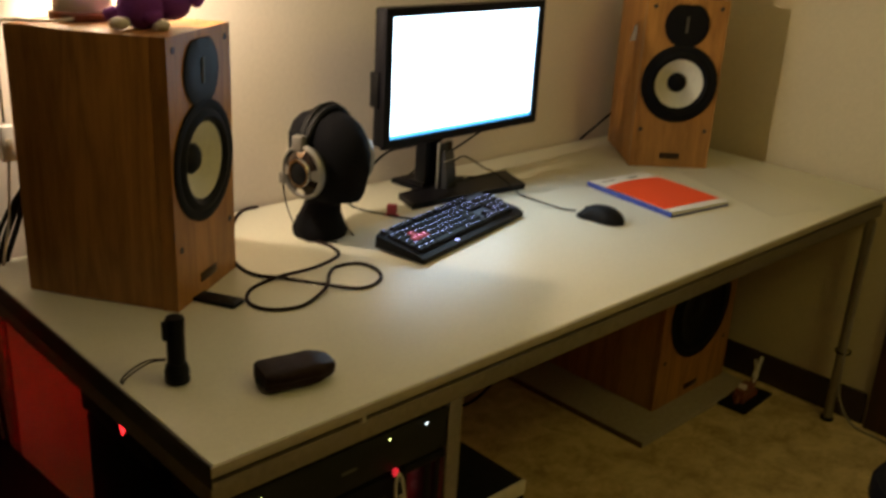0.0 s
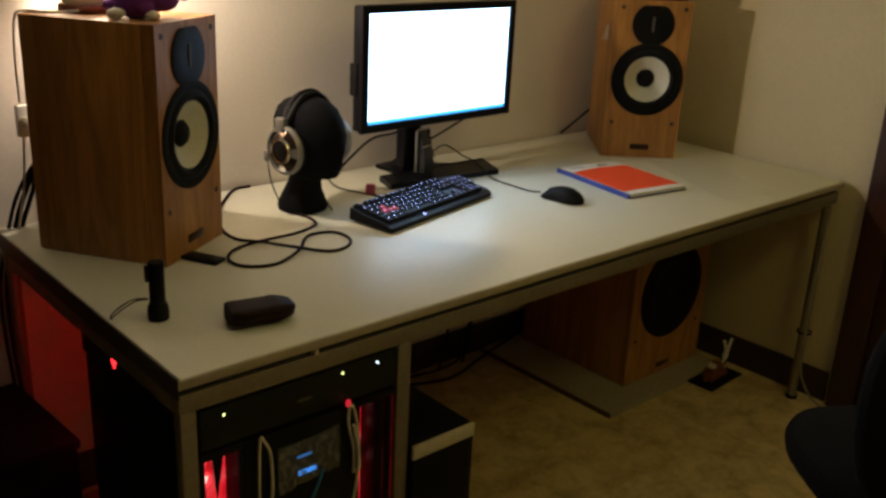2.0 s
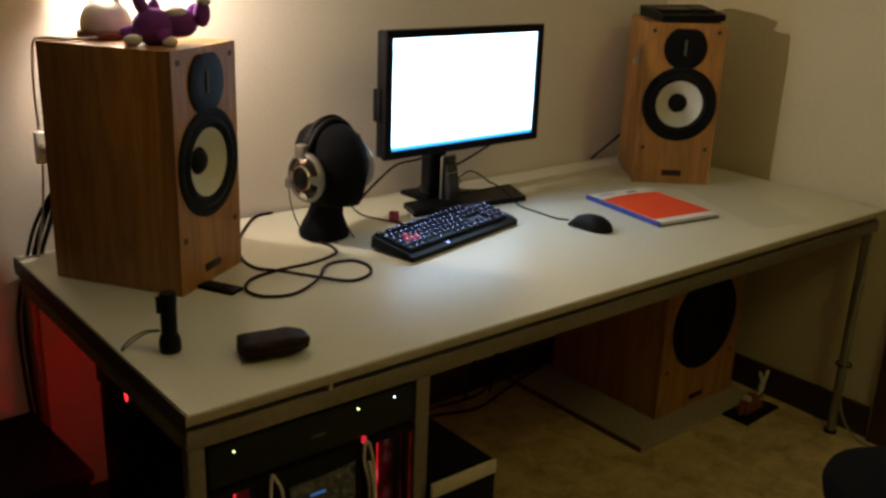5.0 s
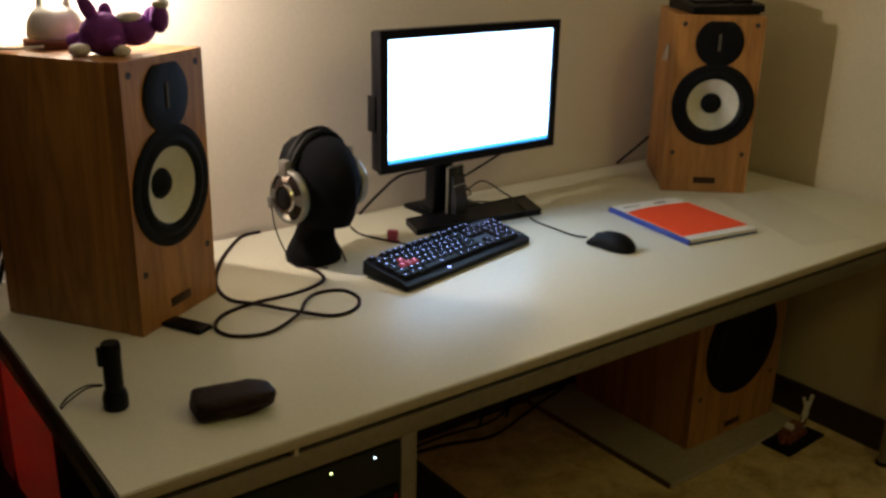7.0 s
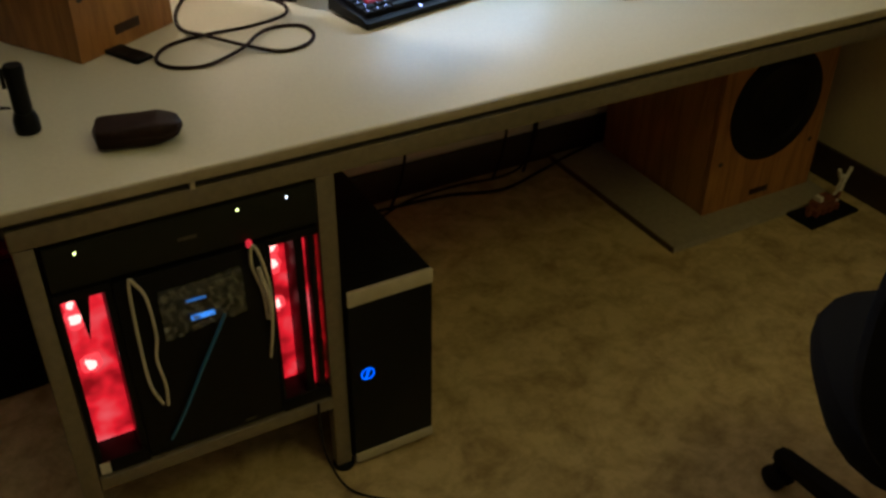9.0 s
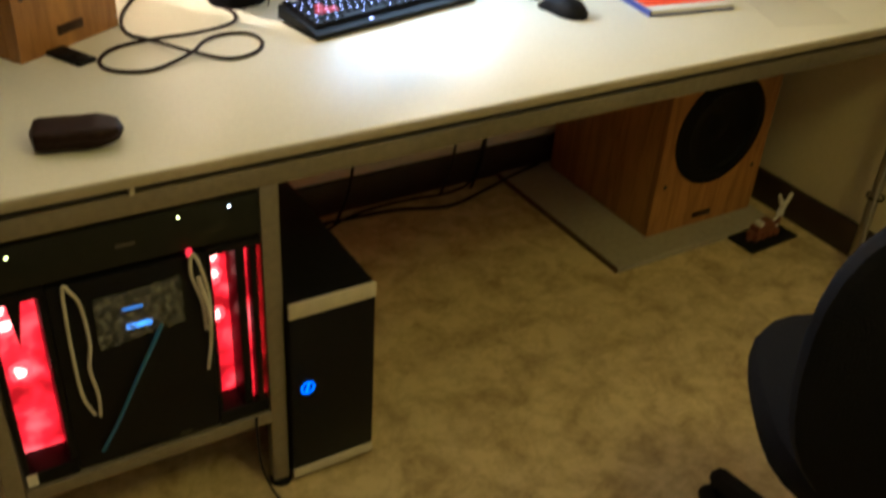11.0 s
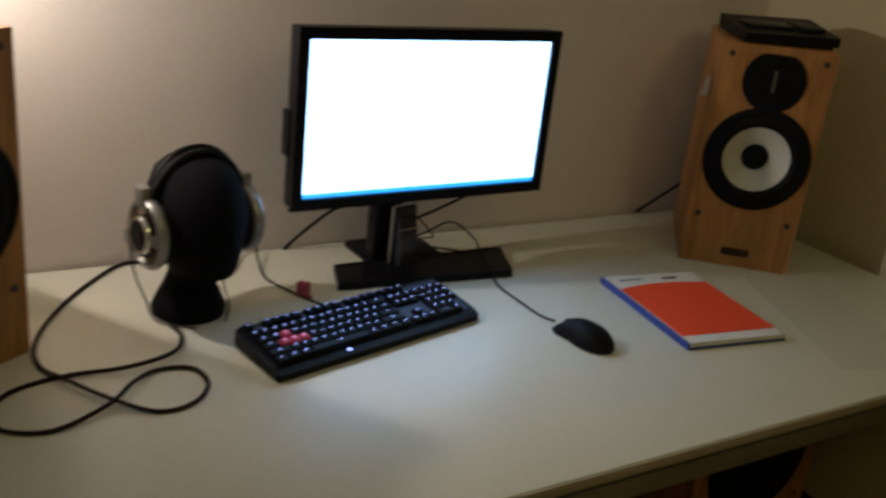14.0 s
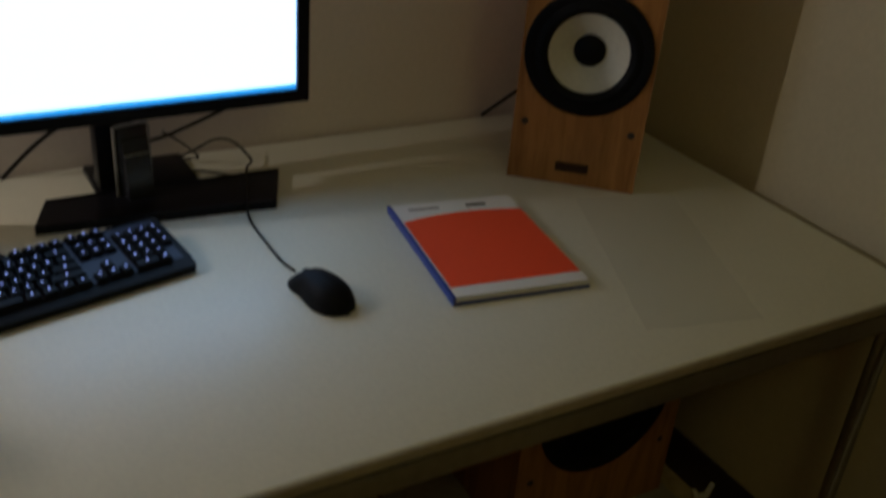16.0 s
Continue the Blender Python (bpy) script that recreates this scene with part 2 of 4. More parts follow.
def floor_material():
    """Worn yellow-brown vinyl with cloudy mottling."""
    m = bpy.data.materials.new("mottled_vinyl")
    m.use_nodes = True
    t = m.node_tree
    p = t.nodes["Principled BSDF"]
    co = node(t, "ShaderNodeTexCoord")
    a = node(t, "ShaderNodeTexNoise", Scale=10.0, Detail=9.0, Roughness=0.66, Distortion=0.5)
    b = node(t, "ShaderNodeTexNoise", Scale=34.0, Detail=6.0, Roughness=0.7)
    for n in (a, b):
        t.links.new(co.outputs["Object"], n.inputs["Vector"])
    mix = node(t, "ShaderNodeMath")
    mix.operation = "MULTIPLY_ADD"
    mix.inputs[1].default_value = 0.45
    t.links.new(b.outputs["Fac"], mix.inputs[0])
    t.links.new(a.outputs["Fac"], mix.inputs[2])
    ramp = t.nodes.new("ShaderNodeValToRGB")
    ramp.color_ramp.elements[0].position, ramp.color_ramp.elements[0].color = 0.54, (0.33, 0.238, 0.098, 1)
    ramp.color_ramp.elements[1].position, ramp.color_ramp.elements[1].color = 0.84, (0.64, 0.50, 0.25, 1)
    t.links.new(mix.outputs[0], ramp.inputs[0])
    t.links.new(ramp.outputs[0], p.inputs["Base Color"])
    p.inputs["Roughness"].default_value = 0.45
    bump = node(t, "ShaderNodeBump", Strength=0.12, Distance=0.002)
    t.links.new(b.outputs["Fac"], bump.inputs["Height"])
    t.links.new(bump.outputs[0], p.inputs["Normal"])
    return m


M_FLOOR = floor_material()

# ---------------------------------------------------------------- builders
def part(name, bm, mat, parent=None, label=""):
    """Links a bmesh as one mesh object, under a thing or a part."""
    bmesh.ops.recalc_face_normals(bm, faces=bm.faces)
    for f in bm.faces:
        f.smooth = True
    for e in bm.edges:
        if len(e.link_faces) == 2 and e.calc_face_angle() > 0.6:
            e.smooth = False
    me = bpy.data.meshes.new(name)
    bm.to_mesh(me)
    bm.free()
    for one in mat if isinstance(mat, (list, tuple)) else [mat]:
        me.materials.append(one)
    ob = new(name, me)
    if parent:
        ob.parent = parent
    if label:
        ob["label"] = label
    return ob


def thing(name, m, label, category, group="", kind=""):
    ob = new(name)
    ob.empty_display_size = 0.05
    ob.matrix_basis = m
    return tagged(ob, label, category, group, kind)


def box(x0, y0, z0, x1, y1, z1, bev=0.002, seg=2):
    bm = bmesh.new()
    bmesh.ops.create_cube(bm, size=1, matrix=Matrix.Translation(((x0 + x1) / 2, (y0 + y1) / 2, (z0 + z1) / 2)) @ Matrix.Diagonal((x1 - x0, y1 - y0, z1 - z0, 1)))
    if bev:
        bmesh.ops.bevel(bm, geom=bm.edges[:], offset=bev, segments=seg, affect="EDGES", profile=0.5)
    return bm


def xf(bm, m):
    bmesh.ops.transform(bm, matrix=m, verts=bm.verts)
    return bm


def merge(*some):
    """Several meshes of one part as one."""
    out = bmesh.new()
    for bm in some:
        me = bpy.data.meshes.new("tmp")
        bm.to_mesh(me)
        bm.free()
        out.from_mesh(me)
        bpy.data.meshes.remove(me)
    return out


def loft(rings, close=True, caps=True):
    """A skin over rings of equal count."""
    bm = bmesh.new()
    made = [[bm.verts.new(p) for p in ring] for ring in rings]
    n = len(made[0])
    for a, b in zip(made, made[1:]):
        for i in range(n if close else n - 1):
            bm.faces.new((a[i], a[(i + 1) % n], b[(i + 1) % n], b[i]))
    if caps:
        bm.faces.new(made[0])
        bm.faces.new(made[-1])
    return bm


def lathe(profile, n=36):
    """Turned about z from pairs of radius and height; a first or last radius of 0 closes it in a point-like cap."""
    bm = loft([[(max(r, 1e-4) * math.cos(6.28318 * i / n), max(r, 1e-4) * math.sin(6.28318 * i / n), z) for i in range(n)] for r, z in profile], caps=False)
    bmesh.ops.remove_doubles(bm, verts=bm.verts, dist=1.5e-4)
    return bm


def smooth_line(points, steps=8):
    pts = [Vector(p) for p in points]
    pts = [2 * pts[0] - pts[1]] + pts + [2 * pts[-1] - pts[-2]]
    out = []
    for i in range(1, len(pts) - 2):
        for k in range(steps):
            a, b, c, d = pts[i - 1 : i + 3]
            u = k / steps
            out.append(0.5 * ((2 * b) + (c - a) * u + (2 * a - 5 * b + 4 * c - d) * u * u + (3 * b - 3 * c + d - a) * u**3))
    return out + [pts[-2]]


def tube(points, r, n=8, steps=8):
    line = smooth_line(points, steps) if steps else [Vector(p) for p in points]
    rings, side = [], Vector((0.3, 0.5, 0.8))
    for i, p in enumerate(line):
        way = (line[min(i + 1, len(line) - 1)] - line[max(i - 1, 0)]).normalized()
        side = (side - way * side.dot(way))
        if side.length < 1e-4:
            side = way.orthogonal()
        side.normalize()
        other = way.cross(side)
        rings.append([p + r * (math.cos(6.28318 * k / n) * side + math.sin(6.28318 * k / n) * other) for k in range(n)])
    return loft(rings)


def plate_with_hole(w, h, t, cx, cz, r, n=48):
    """An upright plate, front at y = 0, with a round hole."""
    x0, x1, z0, z1 = -w / 2, w / 2, 0, h
    turns = sorted([2 * math.pi * i / n for i in range(n)] + [math.atan2(z - cz, x - cx) % (2 * math.pi) for x in (x0, x1) for z in (z0, z1)])
    rim, hole = [], []
    for a in turns:
        c, s = math.cos(a), math.sin(a)
        far = min([((x1 if c > 0 else x0) - cx) / c if abs(c) > 1e-9 else 9, ((z1 if s > 0 else z0) - cz) / s if abs(s) > 1e-9 else 9])
        rim.append((cx + far * c, cz + far * s))
        hole.append((cx + r * c, cz + r * s))
    rows = [[(x, y, z) for x, z in some] for some, y in ((rim, 0.0), (rim, t), (hole, t), (hole, 0.0))]
    return loft(rows + [rows[0]], caps=False)


OUT = Matrix.Rotation(radians(90), 4, "X")  # turns a lathe's axis to face -y


def cable(name, points, r, mat, label, category="cable", n=8):
    return tagged(part(name, tube(points, r, n), mat), label, category)


# ---------------------------------------------------------------- the room
X_RIGHT, Y_BACK, CEIL = 2.26, 0.922, 2.55
X_LEFT, Y_FRONT = -1.7, -3.4
T = 0.12


def structure(name, bm, mat, label, category):
    return tagged(part(name, bm, mat), label, category, kind="structure")


structure("floor", box(X_LEFT - T, Y_FRONT - T, -0.1, X_RIGHT + T, Y_BACK + T, 0, 0), M_FLOOR, "mottled yellow-brown vinyl floor", "floor")
structure("ceiling", box(X_LEFT - T, Y_FRONT - T, CEIL, X_RIGHT + T, Y_BACK + T, CEIL + 0.1, 0), M_CEIL, "plain white painted ceiling", "ceiling")
structure("wall_north", box(X_LEFT - T, Y_BACK, 0, X_RIGHT, Y_BACK + T, CEIL, 0), M_WALL, "cream painted wall behind the desk", "wall")
structure("wall_east", box(X_RIGHT, Y_FRONT, 0, X_RIGHT + T, Y_BACK + T, CEIL, 0), M_WALL_EAST, "cream wall at the end of the desk, lamp tint painted in", "wall")
# unseen wall, darkened so surfaces facing left stay in shade
structure("wall_west", box(X_LEFT - T, Y_FRONT, 0, X_LEFT, Y_BACK, CEIL, 0), M_WALL_DARK, "unseen west wall, darkened to cut bounce light", "wall")
structure("wall_south", box(X_LEFT - T, Y_FRONT - T, 0, X_RIGHT + T, Y_FRONT, CEIL, 0), M_WALL, "plain cream painted wall", "wall")
structure("baseboard", box(0.0, Y_BACK - 0.014, 0.0, X_RIGHT, Y_BACK - 0.001, 0.105, 0.003), M_BASE, "dark brown painted baseboard", "baseboard")
structure("baseboard", box(X_RIGHT - 0.014, -0.055, 0.0, X_RIGHT - 0.001, Y_BACK - 0.016, 0.105, 0.003), M_BASE, "dark brown painted baseboard", "baseboard")


def dark_door(name, m, width, label):
    """A stained door leaf with panels in a wide casing, lying against the wall; local x along it, y out of the wall."""
    ob = thing(name, m, label, "door", kind="structure")
    part("casing", box(0, 0.001, 0, 0.09, 0.030, 2.1, 0.004), M_DOOR, ob)
    part("casing", box(width - 0.09, 0.001, 0, width, 0.030, 2.1, 0.004), M_DOOR, ob)
    part("casing", box(0, 0.001, 2.102, width, 0.030, 2.19, 0.004), M_DOOR, ob)
    part("leaf", box(0.092, 0.001, 0.005, width - 0.092, 0.016, 2.098, 0.003), M_DOOR, ob)
    for z in (0.15, 1.1):
        part("panel", box(0.2, 0.017, z, width - 0.2, 0.024, z + 0.8, 0.005), M_DOOR, ob)
    return ob


dark_door("door_1", pose(X_RIGHT, -1.07, 0, 0, 0, 90), 1.0, "dark red-brown stained wooden door and casing")
dark_door("door_2", pose(-0.075, Y_BACK, 0, 0, 0, 180), 1.0, "dark red-brown stained wooden door and casing")

# fixture added to carry the inferred room light; its form is invented
room_lamp = thing("added_ceiling_fixture", pose(ROOM_LAMP[0], ROOM_LAMP[1], CEIL), "added ceiling rose and cord above the unseen room light", "lamp")
part("rose", lathe([(0, -0.0005), (0.06, -0.0005), (0.05, -0.03), (0, -0.03)], 24), M_WHITE, room_lamp)
part("cord", lathe([(0, -0.0305), (0.004, -0.0305), (0.004, -0.060), (0, -0.060)], 10), M_WHITE, room_lamp)

# ---------------------------------------------------------------- the desk
TOP = 0.752
DESK_R, DESK_B = 2.222, 0.912
desk = thing("desk", pose(0, 0, 0), "long white laminate desk on a grey steel frame", "desk")
part("desktop", box(0.004, 0.004, TOP - 0.020, DESK_R, DESK_B, TOP, 0.003), M_DESK, desk)
part("edge_band", box(0.0, 0.0, TOP - 0.019, DESK_R, 0.0035, TOP - 0.002, 0.001), M_EDGE, desk, "worn cream front edge band, shade put into its colour")
part("edge_band", box(0.0, 0.0045, TOP - 0.040, 0.0035, DESK_B, TOP - 0.002, 0.001), M_EDGE_DARK, desk, "dark bare side edge")
for x0, x1 in ((0.006, 0.036), (0.472, 0.502)):
    part("leg", box(x0 - 0.003 if x0 > 0.1 else x0, 0.014, 0.012, x1, 0.040, 0.6795, 0.003), M_STEEL, desk)
    part("foot", lathe([(0.0, 0), (0.022, 0.0), (0.022, 0.006), (0.014, 0.0125), (0, 0.0125)], 20), M_BLACK_SOFT, desk, "black rubber foot").location = ((x0 + x1) / 2, 0.027, 0)
part("front_rail", box(0.004, 0.012, 0.680, DESK_R - 0.002, 0.042, 0.716, 0.003), M_STEEL, desk)
# dark strip drawn where the gap between top and rail lies in shade
part("gap_shade", box(0.012, 0.020, 0.7165, DESK_R - 0.01, 0.05, 0.7315, 0), M_EDGE_DARK, desk)
part("back_rail", box(0.004, 0.86, 0.672, DESK_R - 0.002, 0.89, 0.711, 0.003), M_STEEL, desk)
part("side_rail", box(0.006, 0.043, 0.672, 0.036, 0.859, 0.711, 0.003), M_STEEL, desk)
part("side_rail", box(DESK_R - 0.034, 0.043, 0.672, DESK_R - 0.004, 0.859, 0.711, 0.003), M_STEEL, desk)
for x, y in ((0.02, 0.875), (DESK_R - 0.02, 0.875), (DESK_R - 0.03, 0.028)):
    part("leg", lathe([(0, 0.004), (0.014, 0.004), (0.014, 0.671), (0, 0.671)], 20), M_STEEL, desk).location = (x, y, 0)
    part("foot", lathe([(0, 0), (0.019, 0), (0.019, 0.010), (0, 0.010)], 20), M_BLACK_SOFT, desk, "black rubber foot").location = (x, y, 0)
part("rack_rail", box(0.037, 0.014, 0.170, 0.471, 0.040, 0.198, 0.003), M_STEEL, desk)
part("rack_shelf", box(0.037, 0.041, 0.186, 0.471, 0.60, 0.198, 0.002), M_STEEL, desk)
part("bracket", box(0.268, 0.006, 0.7170, 0.276, 0.0195, 0.7305, 0.001), M_CREAM, desk)

# ---------------------------------------------------------------- the speakers
def speaker(m, label, rise=0.0):
    """Bookshelf loudspeaker; local front at y = 0, base at z = 0."""
    w, d, tall, h = 0.240, 0.310, 0.499, 0.506
    ob = thing("loudspeaker", m, label, "loudspeaker", "pair of loudspeakers")
    part("cabinet", box(-w / 2, 0.030, 0, w / 2, d, tall, 0.003), M_OAK, ob)
    cz = h - 0.252 + rise
    part("baffle", plate_with_hole(w, tall, 0.0295, 0, cz, 0.100), M_OAK, ob, "light oak front panel")
    woofer = part("woofer", xf(lathe([(0.072, 0.001), (0.076, 0.006), (0.083, 0.009), (0.090, 0.0075), (0.096, 0.004), (0.100, 0.005), (0.112, 0.005), (0.115, 0.003), (0.115, 0.0005), (0.099, 0.0003), (0.096, -0.004), (0.074, -0.002), (0.072, 0.001)], 48), Matrix.Translation((0, 0, cz)) @ OUT), M_BLACK_SOFT, ob, "black rubber woofer surround")
    part("cone", xf(lathe([(0.074, 0.001), (0.050, -0.014), (0.029, -0.025), (0.029, -0.027), (0.078, -0.004), (0.074, 0.001)], 48), Matrix.Translation((0, 0, cz)) @ OUT), M_CONE, woofer, "cream paper cone")
    part("dust_cap", xf(lathe([(0.0, -0.009), (0.012, -0.0105), (0.022, -0.015), (0.029, -0.023), (0.029, -0.0275), (0, -0.0275)], 32), Matrix.Translation((0, 0, cz)) @ OUT), M_BLACK_SOFT, woofer, "matt black dust cap")
    tz = h - 0.080
    ring = []
    for r, y in ((0.0005, -0.004), (0.030, -0.004), (0.060, -0.0045), (0.066, -0.003), (0.066, -0.0003)):
        ring.append([(r * math.cos(a), y, min(r * math.sin(a), 0.058)) for a in [2 * math.pi * i / 48 for i in range(48)]])
    tweeter = part("tweeter", xf(loft(ring), Matrix.Translation((0, 0, tz))), M_BLACK, ob, "black tweeter plate with a flat top")
    part("ribbon", xf(box(-0.0035, -0.0062, -0.022, 0.0035, -0.0046, 0.024, 0.0005, 1), Matrix.Translation((0, 0, tz))), M_PRINT_DARK, tweeter, "narrow grey ribbon")
    for x in (-0.098, 0.098):
        for z in (h - 0.031, h - 0.392):
            part("screw_cup", xf(lathe([(0, 0.0012), (0.003, 0.001), (0.0042, 0.0016), (0.0062, 0.0014), (0.0068, 0.0003), (0, 0.0003)], 16), Matrix.Translation((x, 0, z)) @ OUT), M_EDGE_DARK, ob, "dark screw cup")
    part("badge", box(-0.031, -0.003, 0.026, 0.031, -0.0004, 0.044, 0.001), M_BADGE, ob, "dark brown name badge")
    part("terminal_plate", box(-0.04, d + 0.0005, 0.06, 0.04, d + 0.004, 0.12, 0.001), M_BLACK, ob)
    return ob


LEFT_SPK = pose(0.310, 0.538, TOP + 0.0005, 0, 0, 33.0)
RIGHT_SPK = pose(1.893, 0.5475, TOP + 0.0005, 0, 0, -40.5)
speaker(LEFT_SPK, "oak loudspeaker with a cream cone, lamp and plush on top", 0.006)
speaker(RIGHT_SPK, "oak loudspeaker with a cream cone, in the corner")

# ---------------------------------------------------------------- the monitor
def monitor(m):
    """24 inch screen; local x to its right, front of the panel at y = 0, desk at z = 0."""
    ob = thing("monitor", m, "black flat monitor showing a blank white screen", "monitor")
    x0, x1, z0, z1, b = -0.262, 0.2565, 0.194, 0.481, 0.0215
    part("back_shell", box(x0 - b + 0.002, 0.012, z0 - b + 0.002, x1 + b - 0.002, 0.045, z1 + b - 0.002, 0.006), M_BEZEL, ob)
    part("housing", box(-0.14, 0.046, z0 + 0.06, 0.14, 0.075, z1 - 0.06, 0.01), M_BEZEL, ob)
    rows = []
    for dx, y in ((b, 0.014), (b, 0.001), (b - 0.001, 0.0), (0.0005, 0.0), (0.0, 0.004), (0.0, 0.0118)):
        rows.append([(x0 - dx, y, z0 - dx), (x1 + dx, y, z0 - dx), (x1 + dx, y, z1 + dx), (x0 - dx, y, z1 + dx)])
    part("bezel", loft(rows + [rows[0]], caps=False), M_BEZEL, ob)
    screen = part("screen", box(x0 + 0.0005, 0.006, z0 + 0.009, x1 - 0.0005, 0.0112, z1 - 0.0005, 0), M_SCREEN, ob, "glowing blank white screen")
    part("taskbar", box(x0 + 0.0005, 0.0062, z0 + 0.0006, x1 - 0.0005, 0.0112, z0 + 0.0088, 0), M_TASKBAR, screen, "blue strip along the lower edge")
    part("usb_hub", box(x0 - b - 0.004, 0.02, z0 + 0.075, x0 - b + 0.0015, 0.05, z0 + 0.16, 0.003), M_BLACK, ob, "black side port block")
    part("column", box(-0.060, 0.085, 0.030, 0.004, 0.125, 0.36, 0.006), M_BEZEL, ob)
    part("tilt_joint", box(-0.045, 0.0755, 0.29, 0.045, 0.0845, 0.38, 0.004), M_BEZEL, ob)
    part("base", box(-0.062, 0.092, 0.0, 0.112, 0.215, 0.016, 0.005), M_BEZEL, ob)
    part("base_neck", box(-0.058, 0.095, 0.0165, 0.030, 0.15, 0.0298, 0.004), M_BEZEL, ob)
    return ob


monitor(pose(1.144, 0.681, TOP - 0.004, 0, 0, 1.5))

# black wedge-shaped tray in front of the monitor's foot
tray = thing("keyboard_tray", pose(0, 0, TOP), "flat black plastic tray under the monitor", "tray")
part("plate", loft([[(0.966, 0.676, z), (1.345, 0.640, z), (1.394, 0.762, z), (0.996, 0.766, z)] for z in (0.0003, 0.016)]), M_BEZEL, tray)
part("rim", box(1.00, 0.756, 0.0162, 1.388, 0.760, 0.0185, 0.001), M_BEZEL, tray)

# silver cup-like holder beside the column
holder = thing("phone_holder", pose(1.137, 0.742, TOP + 0.0165, 0, 0, 12), "clear and silver plastic holder on the monitor foot", "holder")
part("back_plate", box(-0.026, 0.0, 0.0, 0.026, 0.006, 0.120, 0.003), M_SMOKE, holder)
part("clip", loft([[(-0.022, -0.002 - 0.018 * s, z), (0.022, -0.002 - 0.018 * s, z), (0.022, -0.001, z), (-0.022, -0.001, z)] for s, z in ((1.0, 0.0), (1.0, 0.03), (0.6, 0.07), (0.25, 0.10))]), M_SMOKE, holder)
part("post", box(-0.033, 0.001, 0.0, -0.028, 0.008, 0.122, 0.002), M_SILVER, holder, "pale plastic edge")
part("post", box(0.028, 0.001, 0.0, 0.031, 0.007, 0.118, 0.001), M_SILVER, holder, "pale plastic edge")
part("top_bar", box(-0.0275, 0.001, 0.1205, 0.0275, 0.007, 0.124, 0.001), M_SILVER, holder, "pale plastic edge")
part("cross_bar", box(-0.022, -0.0135, 0.0735, 0.022, -0.0105, 0.0765, 0.001), M_SILVER, holder, "pale plastic edge")


# ---------------------------------------------------------------- keyboard and mouse
def keyboard(m):
    """Full-size backlit keyboard; local origin at the front left corner, x along it, y away from the typist."""
    ob = thing("keyboard", m, "black backlit keyboard with four red keycaps", "keyboard")
    w, d = 0.440, 0.134
    rows = []
    for x, grow in ((0, 0.004), (0.004, 0), (w - 0.004, 0), (w, 0.004)):
        rows.append([(x, 0 + grow, 0.002), (x, d - grow, 0.002), (x, d - grow, 0.030), (x, 0.02, 0.020), (x, 0 + grow, 0.014)])
    part("case", loft(rows), M_BLACK, ob)
    u = 0.0188
    part("backlight", loft([[(0.012, 0.020, 0.0204 + e), (w - 0.012, 0.020, 0.0204 + e), (w - 0.012, d - 0.009, 0.0300 + e), (0.012, d - 0.009, 0.0300 + e)] for e in (-0.002, 0.0006)]), M_BACKLIGHT, ob, "dim blue light under the keys")
    def height(y):
        return 0.0214 + (y - 0.02) * 0.088
    cap_mesh = {}
    layout = [
        (0, [(0, 1.25), (1.25, 1.25), (2.5, 1.25), (3.75, 6.25), (10, 1.25), (11.25, 1.25), (12.5, 1.25), (13.75, 1.25), (15.25, 1), (16.25, 1), (17.25, 1), (18.5, 2), (20.5, 1)]),
        (1, [(0, 2.25)] + [(2.25 + i, 1) for i in range(10)] + [(12.25, 2.75), (16.25, 1), (18.5, 1), (19.5, 1), (20.5, 1)]),
        (2, [(0, 1.75)] + [(1.75 + i, 1) for i in range(11)] + [(12.75, 2.25), (18.5, 1), (19.5, 1), (20.5, 1), (21.5, 1)]),
        (3, [(0, 1.5)] + [(1.5 + i, 1) for i in range(12)] + [(13.5, 1.5), (15.25, 1), (16.25, 1), (17.25, 1), (18.5, 1), (19.5, 1), (20.5, 1), (21.5, 1)]),
        (4, [(i, 1) for i in range(13)] + [(13, 2), (15.25, 1), (16.25, 1), (17.25, 1), (18.5, 1), (19.5, 1), (20.5, 1), (21.5, 1)]),
        (5.25, [(0, 1)] + [(2 + i, 1) for i in range(4)] + [(6.5 + i, 1) for i in range(4)] + [(11 + i, 1) for i in range(4)] + [(15.25, 1), (16.25, 1), (17.25, 1)]),
    ]
    red = {(3, 2.5), (2, 1.75), (2, 2.75), (2, 3.75)}
    for row, keys in layout:
        for at, size in keys:
            hot = (row, at) in red
            if (size, hot) not in cap_mesh:
                hx, hy = size * u / 2 - 0.0008, u / 2 - 0.0008
                bm = loft([[(-hx + i, -hy + i, z), (hx - i, -hy + i, z), (hx - i, hy - i, z), (-hx + i, hy - i, z)] for i, z in ((0.0, 0.0), (0.0006, 0.004), (0.0026, 0.0075))])
                first = part("keycap", bm, M_KEY_RED if hot else M_KEY, ob, "translucent red keycap" if hot else "")
                mark = part("key_legend", box(-0.0011, -0.0003, 0.0077, 0.0011, 0.0017, 0.0080, 0), M_LEGEND_RED if hot else M_LEGEND, None, "lit key legend")
                cap_mesh[(size, hot)] = (first.data, mark.data)
                bpy.data.objects.remove(mark)
                bpy.data.objects.remove(first)
            cap, mark = cap_mesh[(size, hot)]
            x, y = 0.010 + (at + size / 2) * u * 0.993, 0.0165 + (row + 0.5) * u * 0.985
            key = new("keycap", cap)
            key.parent, key.matrix_basis = ob, pose(x, y, height(y), 5, 0, 0)
            lit = new("key_legend", mark)
            lit.parent = key
            lit.location = (-(size - 1) * u * 0.0, 0.0015, 0)
